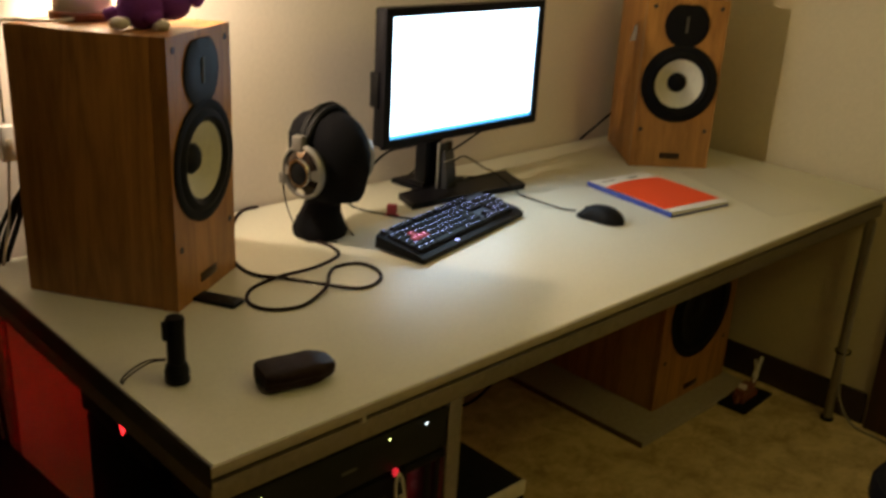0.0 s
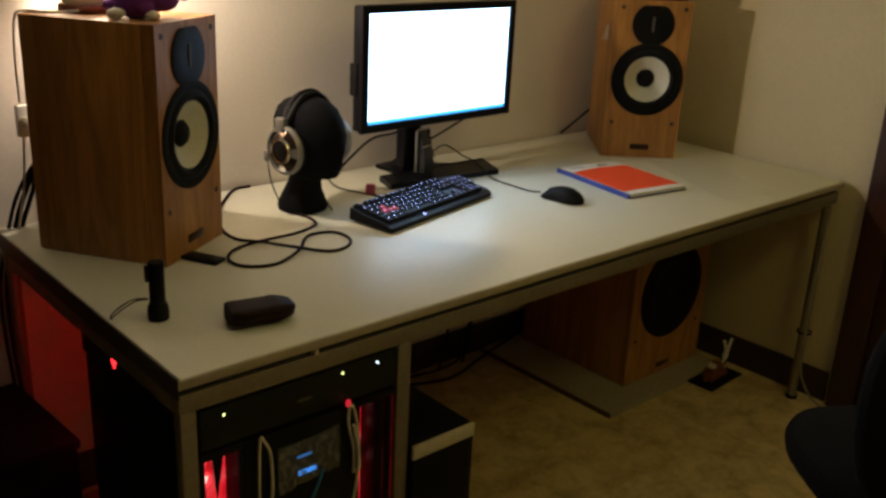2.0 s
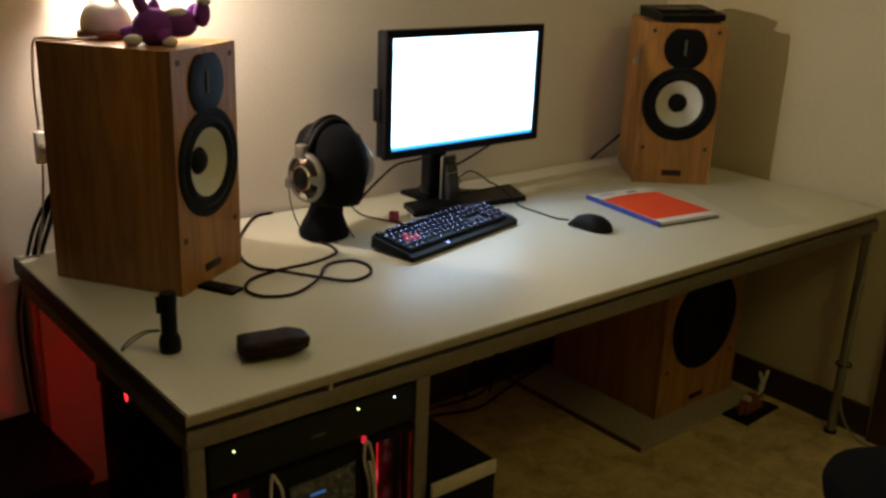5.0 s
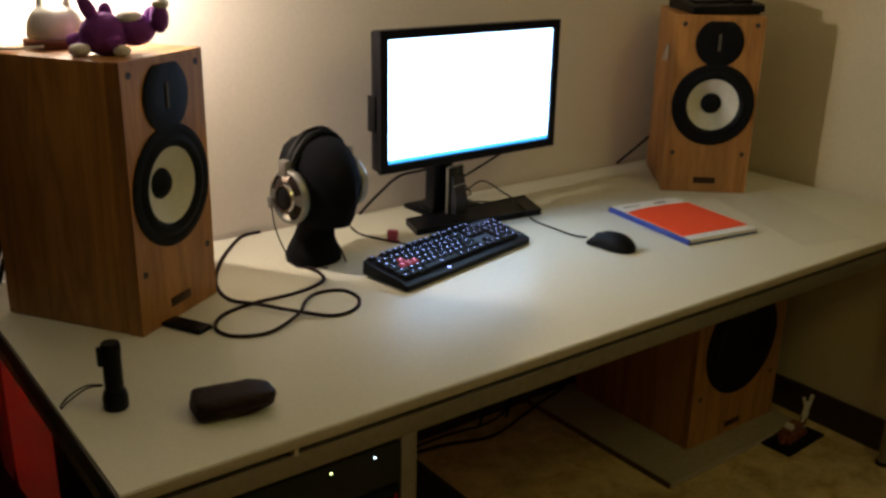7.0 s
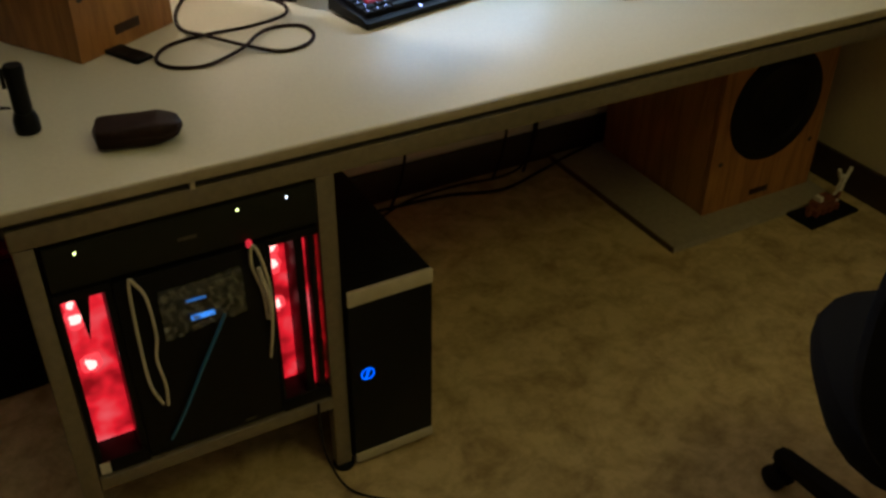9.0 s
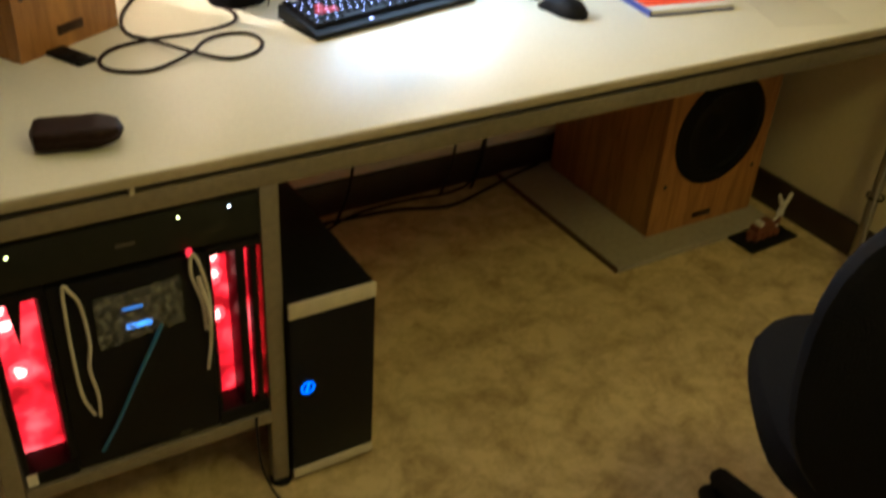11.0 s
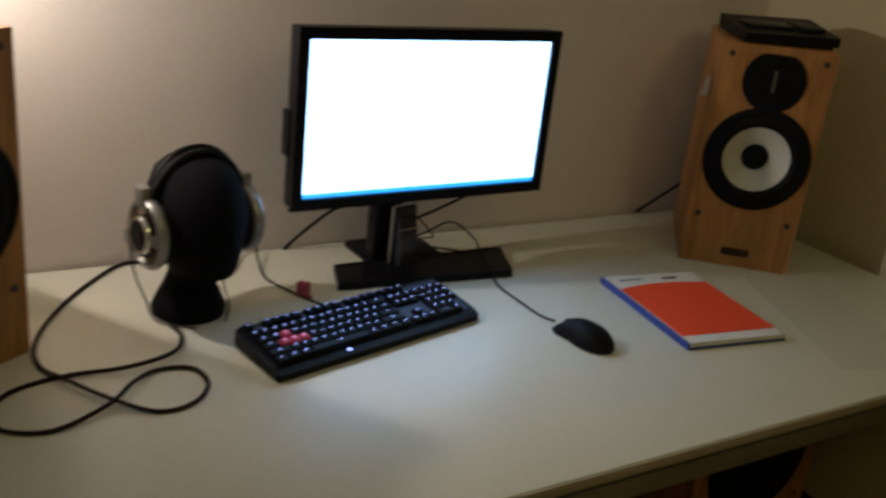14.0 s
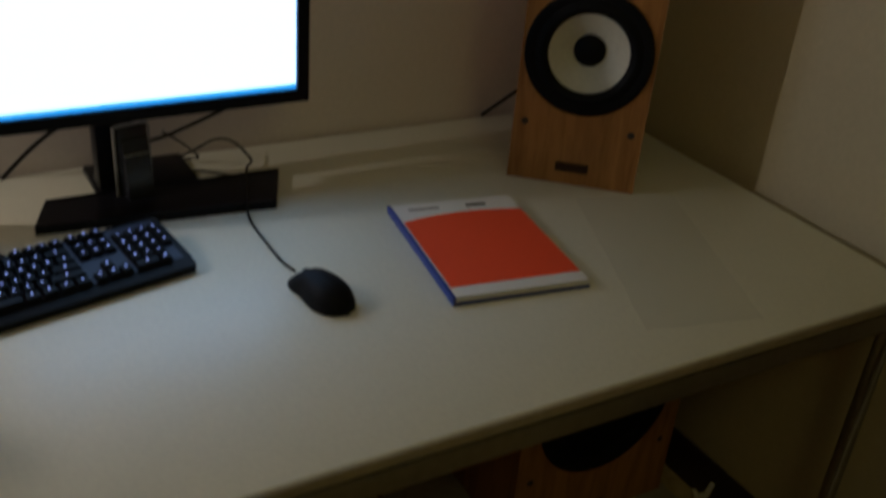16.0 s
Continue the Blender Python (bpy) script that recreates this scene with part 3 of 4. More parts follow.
    for x in (0.03, w - 0.06):
        part("folding_foot", xf(box(x, -0.003, -0.0085, x + 0.03, 0.003, 0.0015, 0.001), pose(0, d - 0.018, 0.001, -3.4, 0, 0)), M_BLACK, ob)
    part("status_light", box(0.142, 0.005, 0.0172, 0.146, 0.013, 0.0186, 0), M_LEGEND, ob, "small lit status light")
    return ob


keyboard(pose(0.734, 0.381, TOP, 0, 0, 13.0) @ Matrix.Rotation(radians(3.4), 4, "X"))


def mouse(m):
    ob = thing("mouse", m, "black wired mouse with a faint green light", "mouse")
    rings = []
    for i in range(17):
        s = -1 + 2 * i / 16
        edge = max(1 - abs(s) ** 3.2, 0.0) ** 0.5
        w = max(0.033 * edge * (1 - 0.16 * math.exp(-((s - 0.25) / 0.35) ** 2)), 0.0006)
        h = max(0.039 * max(1 - abs(s + 0.12) ** 2.6 * 0.75, 0.02) * edge**0.6, 0.0006)
        ring = []
        for k in range(20):
            a = 2 * math.pi * k / 20
            c, z = math.cos(a), math.sin(a)
            ring.append((w * abs(c) ** 0.75 * (1 if c > 0 else -1), 0.064 * s, 0.002 + (h * z**0.85 if z > 0 else 0.0) + (0.0 if z > 0 else 0.0)))
        rings.append(ring)
    part("shell", loft(rings), M_BLACK_SOFT, ob)
    part("wheel", xf(lathe([(0, -0.004), (0.010, -0.004), (0.0115, 0), (0.010, 0.004), (0, 0.004)], 20), Matrix.Translation((0, 0.034, 0.0195)) @ Matrix.Rotation(radians(90), 4, "Y")), M_BLACK, ob, "ribbed scroll wheel")
    part("logo_light", box(-0.005, -0.034, 0.0350, 0.005, -0.026, 0.0362, 0.0005, 1), M_GREEN_LED, ob, "dim green light")
    part("skate", box(-0.012, -0.04, 0.0002, 0.012, 0.03, 0.0019, 0), M_BLACK, ob)
    return ob


mouse(pose(1.306, 0.350, TOP, 0, 0, 12) @ Matrix.Diagonal((1.02, 1.03, 0.95, 1)))
Z = TOP + 0.0028
cable("mouse_cable", [(1.292, 0.418, Z + 0.006), (1.288, 0.46, Z), (1.286, 0.52, Z), (1.287, 0.60, Z), (1.292, 0.636, Z + 0.010), (1.31, 0.69, TOP + 0.021), (1.335, 0.765, TOP + 0.024), (1.36, 0.815, TOP + 0.016), (1.34, 0.855, TOP + 0.038), (1.305, 0.855, TOP + 0.047), (1.265, 0.86, TOP + 0.028), (1.23, 0.885, Z)], 0.0022, M_CABLE, "thin black mouse cable over the desk")
cable("keyboard_cable", [(0.935, 0.568, Z + 0.012), (0.905, 0.635, Z), (0.880, 0.69, Z), (0.855, 0.765, Z), (0.862, 0.83, Z + 0.01), (0.872, 0.89, Z + 0.028), (0.84, 0.895, Z + 0.02), (0.81, 0.82, Z), (0.755, 0.785, Z), (0.70, 0.80, Z)], 0.0022, M_CABLE, "thin dark keyboard cable behind the head stand")
cable("monitor_cable", [(1.09, 0.745, TOP + 0.16), (1.075, 0.80, TOP + 0.125), (1.041, 0.86, TOP + 0.10), (0.996, 0.88, TOP + 0.06), (0.954, 0.902, TOP + 0.010), (0.93, 0.908, TOP - 0.02)], 0.0038, M_CABLE, "black monitor cable dropping behind the desk")
cable("monitor_cable", [(1.39, 0.755, TOP + 0.18), (1.323, 0.80, TOP + 0.131), (1.262, 0.80, TOP + 0.108), (1.204, 0.805, TOP + 0.086), (1.16, 0.84, TOP + 0.06), (1.15, 0.90, TOP + 0.006)], 0.0032, M_CABLE, "black monitor cable behind the column")
cable("audio_cable", [(1.205, 0.83, TOP + 0.085), (1.245, 0.845, TOP + 0.05), (1.272, 0.85, TOP + 0.019), (1.262, 0.872, TOP + 0.008), (1.225, 0.862, Z + 0.004), (1.215, 0.835, Z), (1.262, 0.825, Z), (1.305, 0.794, Z), (1.33, 0.768, Z)], 0.0018, M_CABLE, "thin dark cable curled behind the monitor")
cable("speaker_cable", [(2.02, 0.850, TOP + 0.11), (1.975, 0.874, TOP + 0.065), (1.942, 0.895, TOP + 0.03), (1.915, 0.908, TOP + 0.005)], 0.0045, M_CABLE, "black cable behind the loudspeaker")

dongle = thing("usb_adapter", pose(0.893, 0.672, TOP, 0, 0, 35), "small pink plug lying on the desk", "adapter")
part("body", box(-0.008, -0.012, 0.006, 0.008, 0.012, 0.030, 0.003), M_PINK, dongle)
part("collar", box(-0.005, -0.018, 0.0003, 0.005, 0.016, 0.0057, 0.001), M_PINK, dongle)


# ---------------------------------------------------------------- head stand and headphones
HEAD = pose(0.679, 0.676, TOP + 0.0005, 0, 0, 14) @ Matrix.Diagonal((0.945, 0.965, 0.962, 1))


def head_stand(m):
    """A plain foam head; it looks along local -y."""
    rings = []
    # height, forward shift, half depth, half width
    for z, f, d, w in ((0.0, 0.0, 0.064, 0.066), (0.012, 0.0, 0.066, 0.068), (0.03, 0.0, 0.059, 0.061), (0.055, 0.002, 0.048, 0.049), (0.080, 0.009, 0.044, 0.042), (0.094, 0.016, 0.050, 0.044), (0.101, 0.040, 0.070, 0.051), (0.120, 0.040, 0.080, 0.058), (0.145, 0.035, 0.090, 0.065), (0.175, 0.030, 0.099, 0.073), (0.21, 0.026, 0.104, 0.078), (0.242, 0.022, 0.100, 0.076), (0.27, 0.019, 0.085, 0.066), (0.288, 0.018, 0.063, 0.050), (0.298, 0.018, 0.036, 0.028), (0.302, 0.018, 0.008, 0.007)):
        ring = []
        for k in range(32):
            a = 2 * math.pi * k / 32
            nose = 0.016 * math.exp(-((a - 1.5 * math.pi) / 0.22) ** 2) * math.exp(-((z - 0.165) / 0.022) ** 2)
            brow = 0.006 * math.exp(-((a - 1.5 * math.pi) / 0.5) ** 2) * math.exp(-((z - 0.205) / 0.02) ** 2)
            ring.append((w * math.cos(a), -f + d * math.sin(a) - nose - brow, z))
        rings.append(ring)
    ob = part("head_stand", loft(rings), M_FOAM)
    ob.matrix_basis = m
    return tagged(ob, "black foam mannequin head holding headphones on the desk", "head stand")


head_stand(HEAD)


def headphones(m):
    ob = thing("headphones", m, "silver and black over-ear headphones on a foam head", "headphones")
    band = []
    for i in range(25):
        a = math.pi * (0.06 + 0.88 * i / 24)
        x, z = 0.092 * math.cos(a), 0.200 + 0.108 * math.sin(a)
        n = Vector((math.cos(a), 0, math.sin(a)))
        wide = 0.013 + 0.006 * math.sin(a)
        band.append([Vector((x, -0.020 + s * wide, z)) + n * t for s, t in ((-1, 0.0), (-0.8, 0.006), (0.8, 0.006), (1, 0.0), (0.8, -0.003), (-0.8, -0.003))])
    part("headband", loft(band), M_BLACK_SOFT, ob, "padded black headband")
    part("headband_spring", tube([(0.096 * math.cos(math.pi * (0.08 + 0.84 * i / 10)), -0.020, 0.200 + 0.117 * math.sin(math.pi * (0.08 + 0.84 * i / 10))) for i in range(11)], 0.0028, 8, 4), M_BLACK_METAL, ob, "thin dark outer bow")
    for side in (-1, 1):
        turn = Matrix.Translation((side * 0.080, -0.028, 0.176)) @ Matrix.Rotation(radians(90 * side), 4, "Y") @ Matrix.Diagonal((1.17, 1.07, 1.0, 1))
        cup = part("ear_cup", xf(lathe([(0.0462, 0.002), (0.052, 0.006), (0.0545, 0.013), (0.0535, 0.020), (0.0505, 0.0245), (0.0475, 0.0245), (0.0462, 0.020), (0.0462, 0.002)], 40), turn), M_SILVER, ob, "silver ear cup rim")
        part("bowl", xf(lathe([(0.0225, 0.0285), (0.030, 0.0275), (0.040, 0.0232), (0.0458, 0.0185), (0.0458, 0.004), (0.0225, 0.004), (0.0225, 0.0285)], 40), turn), M_BOWL, cup, "dark polished inner cup")
        part("grille", xf(lathe([(0, 0.034), (0.016, 0.034), (0.021, 0.031), (0.022, 0.024), (0, 0.024)], 32), turn), M_BLACK, cup, "black round centre cap")
        part("ring", xf(lathe([(0.0225, 0.026), (0.0225, 0.034), (0.027, 0.034), (0.029, 0.0285), (0.029, 0.026), (0.0225, 0.026)], 32), turn), M_CHROME, cup, "polished inner ring")
        for k in range(4):
            facet = loft([[(r, -w, z), (r, w, z), (r, w, z + 0.0012), (r, -w, z + 0.0012)] for r, w, z in ((0.0305, 0.0075, 0.0274), (0.040, 0.0105, 0.0234), (0.0445, 0.0118, 0.0200))])
            part("facet", xf(facet, turn @ Matrix.Rotation(math.pi / 2 * k, 4, "Z")), M_CHROME if k % 2 == 0 else M_SILVER, cup, "bright metal facet")
        part("ear_pad", xf(lathe([(0.026, -0.010), (0.036, -0.015), (0.048, -0.010), (0.050, 0.000), (0.046, 0.0055), (0.028, 0.0015), (0.026, -0.010)], 32), turn), M_BLACK_SOFT, cup, "black cushioned ear pad")
        part("yoke", box(side * 0.098 - 0.010, -0.032, 0.222, side * 0.098 + 0.010, -0.004, 0.258, 0.004), M_SILVER, ob, "silver yoke block")
        part("cable_socket", box(side * 0.100 - 0.006, 0.020, 0.140, side * 0.100 + 0.006, 0.036, 0.166, 0.002), M_SILVER, ob)
        part("lead", tube([(side * 0.100, 0.028, 0.141), (side * 0.096, 0.022, 0.09), (side * 0.080, 0.01, 0.035), (side * 0.074, -0.02, 0.004), (side * 0.03, -0.078, 0.003)], 0.0018, 6), M_CABLE, ob, "thin black lead")
    return ob


headphones(HEAD)
ZC = TOP + 0.0035
cable("headphone_cable", [(0.659, 0.905, ZC), (0.604, 0.895, ZC), (0.516, 0.797, ZC), (0.452, 0.698, ZC), (0.418, 0.613, ZC), (0.415, 0.543, ZC), (0.442, 0.481, ZC + 0.006), (0.489, 0.407, ZC + 0.006), (0.546, 0.359, ZC), (0.602, 0.368, ZC), (0.634, 0.414, ZC), (0.626, 0.465, ZC), (0.577, 0.478, ZC), (0.531, 0.443, ZC + 0.006), (0.484, 0.391, ZC + 0.006), (0.406, 0.358, ZC), (0.346, 0.379, ZC), (0.332, 0.429, ZC), (0.368, 0.48, ZC), (0.442, 0.502, ZC), (0.534, 0.49, ZC + 0.006), (0.61, 0.516, ZC + 0.006), (0.639, 0.578, ZC), (0.633, 0.623, ZC)], 0.0037, M_CABLE_BROWN, "braided dark brown headphone cable looped on the desk")

# ---------------------------------------------------------------- small things on the desk
player = thing("music_player", pose(0.293, 0.472, TOP, 0, 0, -63), "small flat black music player on the desk", "player")
part("body", box(-0.045, -0.020, 0.0003, 0.045, 0.020, 0.0088, 0.003), M_BLACK, player)
part("display", box(-0.030, -0.015, 0.009, 0.010, 0.015, 0.0095, 0), M_BEZEL, player)
part("button", box(0.018, -0.009, 0.009, 0.036, 0.009, 0.0098, 0.0003, 1), M_BLACK_METAL, player)


def glasses_case(m):
    rings = []
    for i in range(19):
        s = -1 + 2 * i / 18
        e = max(1 - abs(s) ** 12, 0.0) ** 0.5
        taper = 1 - 0.38 * max(s - 0.45, 0) / 0.55
        w, h = max(0.038 * e * taper, 0.003), max(0.0205 * (0.25 + 0.75 * e) * taper, 0.003)
        ring = []
        for k in range(28):
            a = 2 * math.pi * k / 28
            c, z = math.cos(a), math.sin(a)
            dent = 0.0016 * noise.noise(Vector((s * 2.5, c * 1.5, z * 1.5)))
            ring.append((0.068 * s, (w + dent) * abs(c) ** 0.42 * (1 if c > 0 else -1), 0.0205 + (h + dent) * abs(z) ** 0.5 * (1 if z > 0 else -1) + 0.0025 * max(s, 0)))
        rings.append(ring)
    ob = thing("leather_case", m, "dark brown leather pouch lying on the desk", "case")
    part("body", loft(rings), M_LEATHER, ob)
    part("seam", tube([(-0.066, -0.010, 0.022), (-0.045, -0.0405, 0.023), (0.0, -0.0412, 0.023), (0.045, -0.0405, 0.023), (0.066, -0.010, 0.022)], 0.0014, 6), M_LEATHER, ob, "stitched seam")
    return ob


glasses_case(pose(0.229, 0.130, TOP + 0.0023, 0, 0, -13) @ Matrix.Diagonal((0.99, 0.92, 0.86, 1)))

torch = thing("flashlight", pose(0.082, 0.243, TOP) @ Matrix.Diagonal((1.12, 1.12, 0.97, 1)), "black metal flashlight standing on its head", "flashlight")
part("head", lathe([(0, 0.0005), (0.0165, 0.0005), (0.0175, 0.003), (0.0175, 0.022), (0.0150, 0.032), (0.0130, 0.036), (0, 0.036)], 32), M_BLACK_METAL, torch)
part("body", lathe([(0, 0.0362), (0.0125, 0.0362)] + [(0.0125 + (0.0007 if i % 2 else 0), 0.040 + 0.0033 * i) for i in range(16)] + [(0.0125, 0.095), (0, 0.095)], 32), M_BLACK_METAL, torch)
part("tail_cap", lathe([(0, 0.0952), (0.0132, 0.0952), (0.0136, 0.099), (0.0136, 0.112), (0.012, 0.116), (0, 0.116)], 32), M_BLACK_METAL, torch)
part("clip", box(-0.019, -0.004, 0.080, -0.0135, 0.004, 0.112, 0.001), M_BLACK, torch)
part("lanyard", tube([(-0.016, 0.0, 0.045), (-0.030, 0.020, 0.036), (-0.046, 0.038, 0.016), (-0.058, 0.044, 0.003), (-0.064, 0.036, 0.003)], 0.0014, 6), M_CABLE_BROWN, torch, "brown wrist cord")
part("lanyard", tube([(-0.016, 0.003, 0.045), (-0.032, 0.024, 0.038), (-0.050, 0.042, 0.018), (-0.062, 0.046, 0.003), (-0.065, 0.035, 0.003)], 0.0014, 6), M_CABLE_BROWN, torch, "brown wrist cord")


def notebook(m):
    """Origin at the near left corner."""
    ob = thing("notebook", m, "writing pad with an orange-red cover and blue spine", "notebook")
    w, d = 0.229, 0.310
    part("back_cover", box(0, 0, 0.0004, w, d, 0.004, 0.0008, 1), M_BLUE_COVER, ob, "blue card back")
    part("paper_block", box(0.006, 0.003, 0.0042, w - 0.002, d - 0.002, 0.0128, 0.0006, 1), M_PAPER, ob)
    part("spine", box(-0.0008, 0, 0.0042, 0.0055, d, 0.0142, 0.0012), M_BLUE_COVER, ob, "blue bound spine")
    cover = part("cover", box(0.006, 0.003, 0.0130, w - 0.002, d - 0.002, 0.0138, 0), M_PAPER, ob, "white cover with a red panel")
    edge = [(0.0075 + (w - 0.011) * i / 12, 0.252 + 0.016 * math.sin(math.pi * (i / 12) * 0.9 + 0.3) - 0.012 + 0.012 * i / 12) for i in range(13)]
    rim = [(0.0075, 0.030), (w - 0.0035, 0.030)] + edge[::-1]
    part("red_panel", loft([[(x, y, z) for x, y in rim] for z in (0.0140, 0.0145)]), M_RED_COVER, cover, "orange-red panel")
    part("print_bar", box(0.030, 0.280, 0.0140, 0.085, 0.290, 0.0143, 0), M_PRINT, cover)
    part("print_bar", box(0.135, 0.278, 0.0140, 0.172, 0.289, 0.0143, 0), M_PRINT_DARK, cover)
    return ob


notebook(pose(1.472, 0.252, TOP, 0, 0, -8.0))

# clear film on the desk beside the pad
film_rows = []
for i in range(49):
    u = i / 48
    film_rows.append([Vector((1.868 - 0.165 * u + 0.0127 * k + 0.003 * noise.noise(Vector((u * 5, k * 0.2, 7))), 0.49 - 0.40 * u - 0.003 * k, TOP + 0.0012 + 0.0045 * abs(noise.noise(Vector((k * 0.5, i * 0.35, 2.0)))))) for k in range(16)])
film = part("plastic_film", loft(film_rows, close=False, caps=False), M_CLEAR)
solid = film.modifiers.new("thickness", "SOLIDIFY")
solid.thickness = 0.0004
film.visible_shadow = False
tagged(film, "creased strip of clear plastic film on the desk", "plastic film")

# ---------------------------------------------------------------- on top of the speakers
SPK_TOP = TOP + 0.4998


def desk_lamp(m):
    ob = thing("desk_lamp", m, "white desk lamp with twin rods on a loudspeaker", "lamp")
    part("base_plate", lathe([(0, 0), (0.062, 0), (0.064, 0.004), (0.064, 0.014), (0.060, 0.018), (0, 0.018)], 40), M_TOY_BROWN, ob, "brown round foot")
    part("dome", lathe([(0, 0.0182), (0.054, 0.0182), (0.056, 0.024), (0.054, 0.045), (0.044, 0.066), (0.030, 0.077), (0.012, 0.082), (0, 0.082)], 40), M_WHITE, ob, "white domed transformer housing")
    for x, y in ((-0.0225, 0.009), (0.0225, -0.009)):
        part("socket", lathe([(0, 0.066), (0.0095, 0.066), (0.008, 0.084), (0.005, 0.096), (0, 0.096)], 16), M_WHITE, ob).location = (x, y, 0)
        part("rod", tube([(x, y, 0.09), (x, y, 0.13), (x * 0.95 + 0.003, y + 0.004, 0.152), (x * 0.6 + 0.020, 0.034 + y * 0.5, 0.178), (x * 0.4 + 0.028, 0.052, 0.186)], 0.0028, 8), M_CHROME, ob, "thin chrome rod")
    # unseen head, drawn forward to shade the dome and plush below
    part("head", box(0.018, 0.010, 0.187, 0.038, 0.058, 0.193, 0.003), M_CHROME, ob)
    # unseen plate added to keep lamp light off the wall to the left
    part("reflector", loft([[(0.012 - 0.010 * math.cos(radians(a)) ** 2 + t, 0.052 + 0.036 * math.sin(radians(a)), z) for z in (0.168, 0.236)] for t in (0.0,) for a in range(-90, 91, 15)] , close=False, caps=False), M_CHROME, ob, "unseen curved metal reflector, added to shade the left wall").modifiers.new("thickness", "SOLIDIFY").thickness = 0.0012
    part("bulb", xf(lathe([(0, 0.0), (0.004, 0.0), (0.004, 0.006), (0, 0.008)], 16), Matrix.Translation((0.028, 0.052, 0.1932))), M_BULB, ob, "halogen capsule")
    return ob


desk_lamp(pose(0.187, 0.735, SPK_TOP, 0, 0, 0) @ Matrix.Scale(0.93, 4))
cable("lamp_cable", [(0.215, 0.75, SPK_TOP + 0.006), (0.15, 0.69, SPK_TOP + 0.006), (0.10, 0.70, SPK_TOP + 0.004), (0.06, 0.735, SPK_TOP + 0.004), (0.045, 0.76, SPK_TOP - 0.01), (0.05, 0.80, SPK_TOP - 0.10), (0.066, 0.85, 1.05)], 0.0028, M_CABLE_WHITE, "white lamp cable running over the loudspeaker")
plug = thing("cable_switch", pose(0.070, 0.855, 0.972), "white inline switch hanging on the lamp cable", "switch")
part("body", box(-0.014, -0.010, 0, 0.014, 0.010, 0.070, 0.004), M_WHITE, plug)
part("rocker", box(-0.006, -0.013, 0.025, 0.006, -0.0102, 0.045, 0.001), M_CREAM, plug)
cable("lamp_cable", [(0.069, 0.855, 0.971), (0.062, 0.87, 0.85), (0.045, 0.885, 0.74), (0.02, 0.90, 0.5), (0.01, 0.895, 0.06)], 0.0028, M_CABLE_WHITE, "white lamp cable hanging behind the desk")
for i, (x, r) in enumerate(((0.085, 0.0055), (0.070, 0.0065), (0.055, 0.0045))):
    cable("power_cable", [(0.105 + 0.01 * i, 0.84, 0.97), (x, 0.875, 0.85), (x - 0.03, 0.90, 0.74), (x - 0.065, 0.885, 0.60), (x - 0.06, 0.87, 0.35), (x - 0.03, 0.85, 0.02)], r, M_CABLE, "black cable hanging behind the desk end")


def plush(m):
    """Soft toy lying on its back: one plain mesh."""
    bm = bmesh.new()
    blobs = [((0, 0, 0.045), (0.052, 0.046, 0.046), 0), ((0.065, 0.005, 0.052), (0.045, 0.040, 0.036), 0), ((-0.028, 0.0, 0.098), (0.016, 0.014, 0.036), 0), ((0.010, 0.03, 0.088), (0.015, 0.015, 0.022), 0),
             ((0.118, -0.012, 0.078), (0.021, 0.020, 0.034), 0), ((0.108, 0.028, 0.070), (0.020, 0.018, 0.030), 0), ((0.122, -0.014, 0.108), (0.019, 0.018, 0.012), 1), ((0.055, -0.002, 0.078), (0.030, 0.026, 0.016), 1),
             ((-0.055, -0.028, 0.017), (0.023, 0.017, 0.014), 1), ((0.030, -0.045, 0.013), (0.019, 0.014, 0.012), 1), ((-0.050, 0.02, 0.030), (0.028, 0.018, 0.018), 0), ((0.012, -0.034, 0.030), (0.025, 0.018, 0.018), 0)]
    for c, size, white in blobs:
        tilt = Matrix.Rotation(radians(-28 if c == (-0.028, 0.0, 0.098) else 0), 4, "Y")
        got = bmesh.ops.create_icosphere(bm, subdivisions=3, radius=1, matrix=Matrix.Translation(c) @ tilt @ Matrix.Diagonal((*size, 1)))
        for v in got["verts"]:
            v.co += 0.0016 * noise.noise_vector(v.co * 90)
            for f in v.link_faces:
                f.material_index = white
    ob = part("plush_toy", bm, [M_PURPLE, M_PLUSH_WHITE])
    ob.matrix_basis = m
    return tagged(ob, "purple and white plush animal lying on a loudspeaker", "plush toy")


plush(pose(0.226, 0.584, SPK_TOP - 0.001, 0, 0, -12) @ Matrix.Scale(0.80, 4))

gadget = thing("radio_receiver", RIGHT_SPK @ pose(0.004, 0.118, 0.502, 2.0, -1.5, 14), "flat black wedge-shaped device on the loudspeaker", "device")
part("body", loft([[(-0.105, -0.085, z), (0.105, -0.085, z), (0.105, 0.085, z + up), (-0.105, 0.085, z + up)] for z, up in ((0.004, 0.0), (0.022, 0.012), (0.024, 0.012))]), M_BLACK, gadget)
part("display", box(-0.085, -0.040, 0.0262, 0.02, 0.030, 0.0345, 0.001), M_BEZEL, gadget)
part("keypad", box(0.03, -0.050, 0.0262, 0.085, 0.040, 0.0350, 0.001), M_BLACK_METAL, gadget)
part("foot", box(-0.095, -0.08, -0.0015, 0.095, -0.06, 0.0038, 0.001), M_BLACK_SOFT, gadget)
tab = thing("paper_tag", RIGHT_SPK @ pose(-0.1212, 0.140, 0.362), "white paper tag stuck on the loudspeaker", "tag")
part("sheet", loft([[(-0.019, y, 0.0), (0.0, y, 0.0), (0.0, y, 0.046), (-0.008, y, 0.046), (-0.011, y, 0.024)] for y in (-0.047, -0.0462)]), M_PAPER, tab)

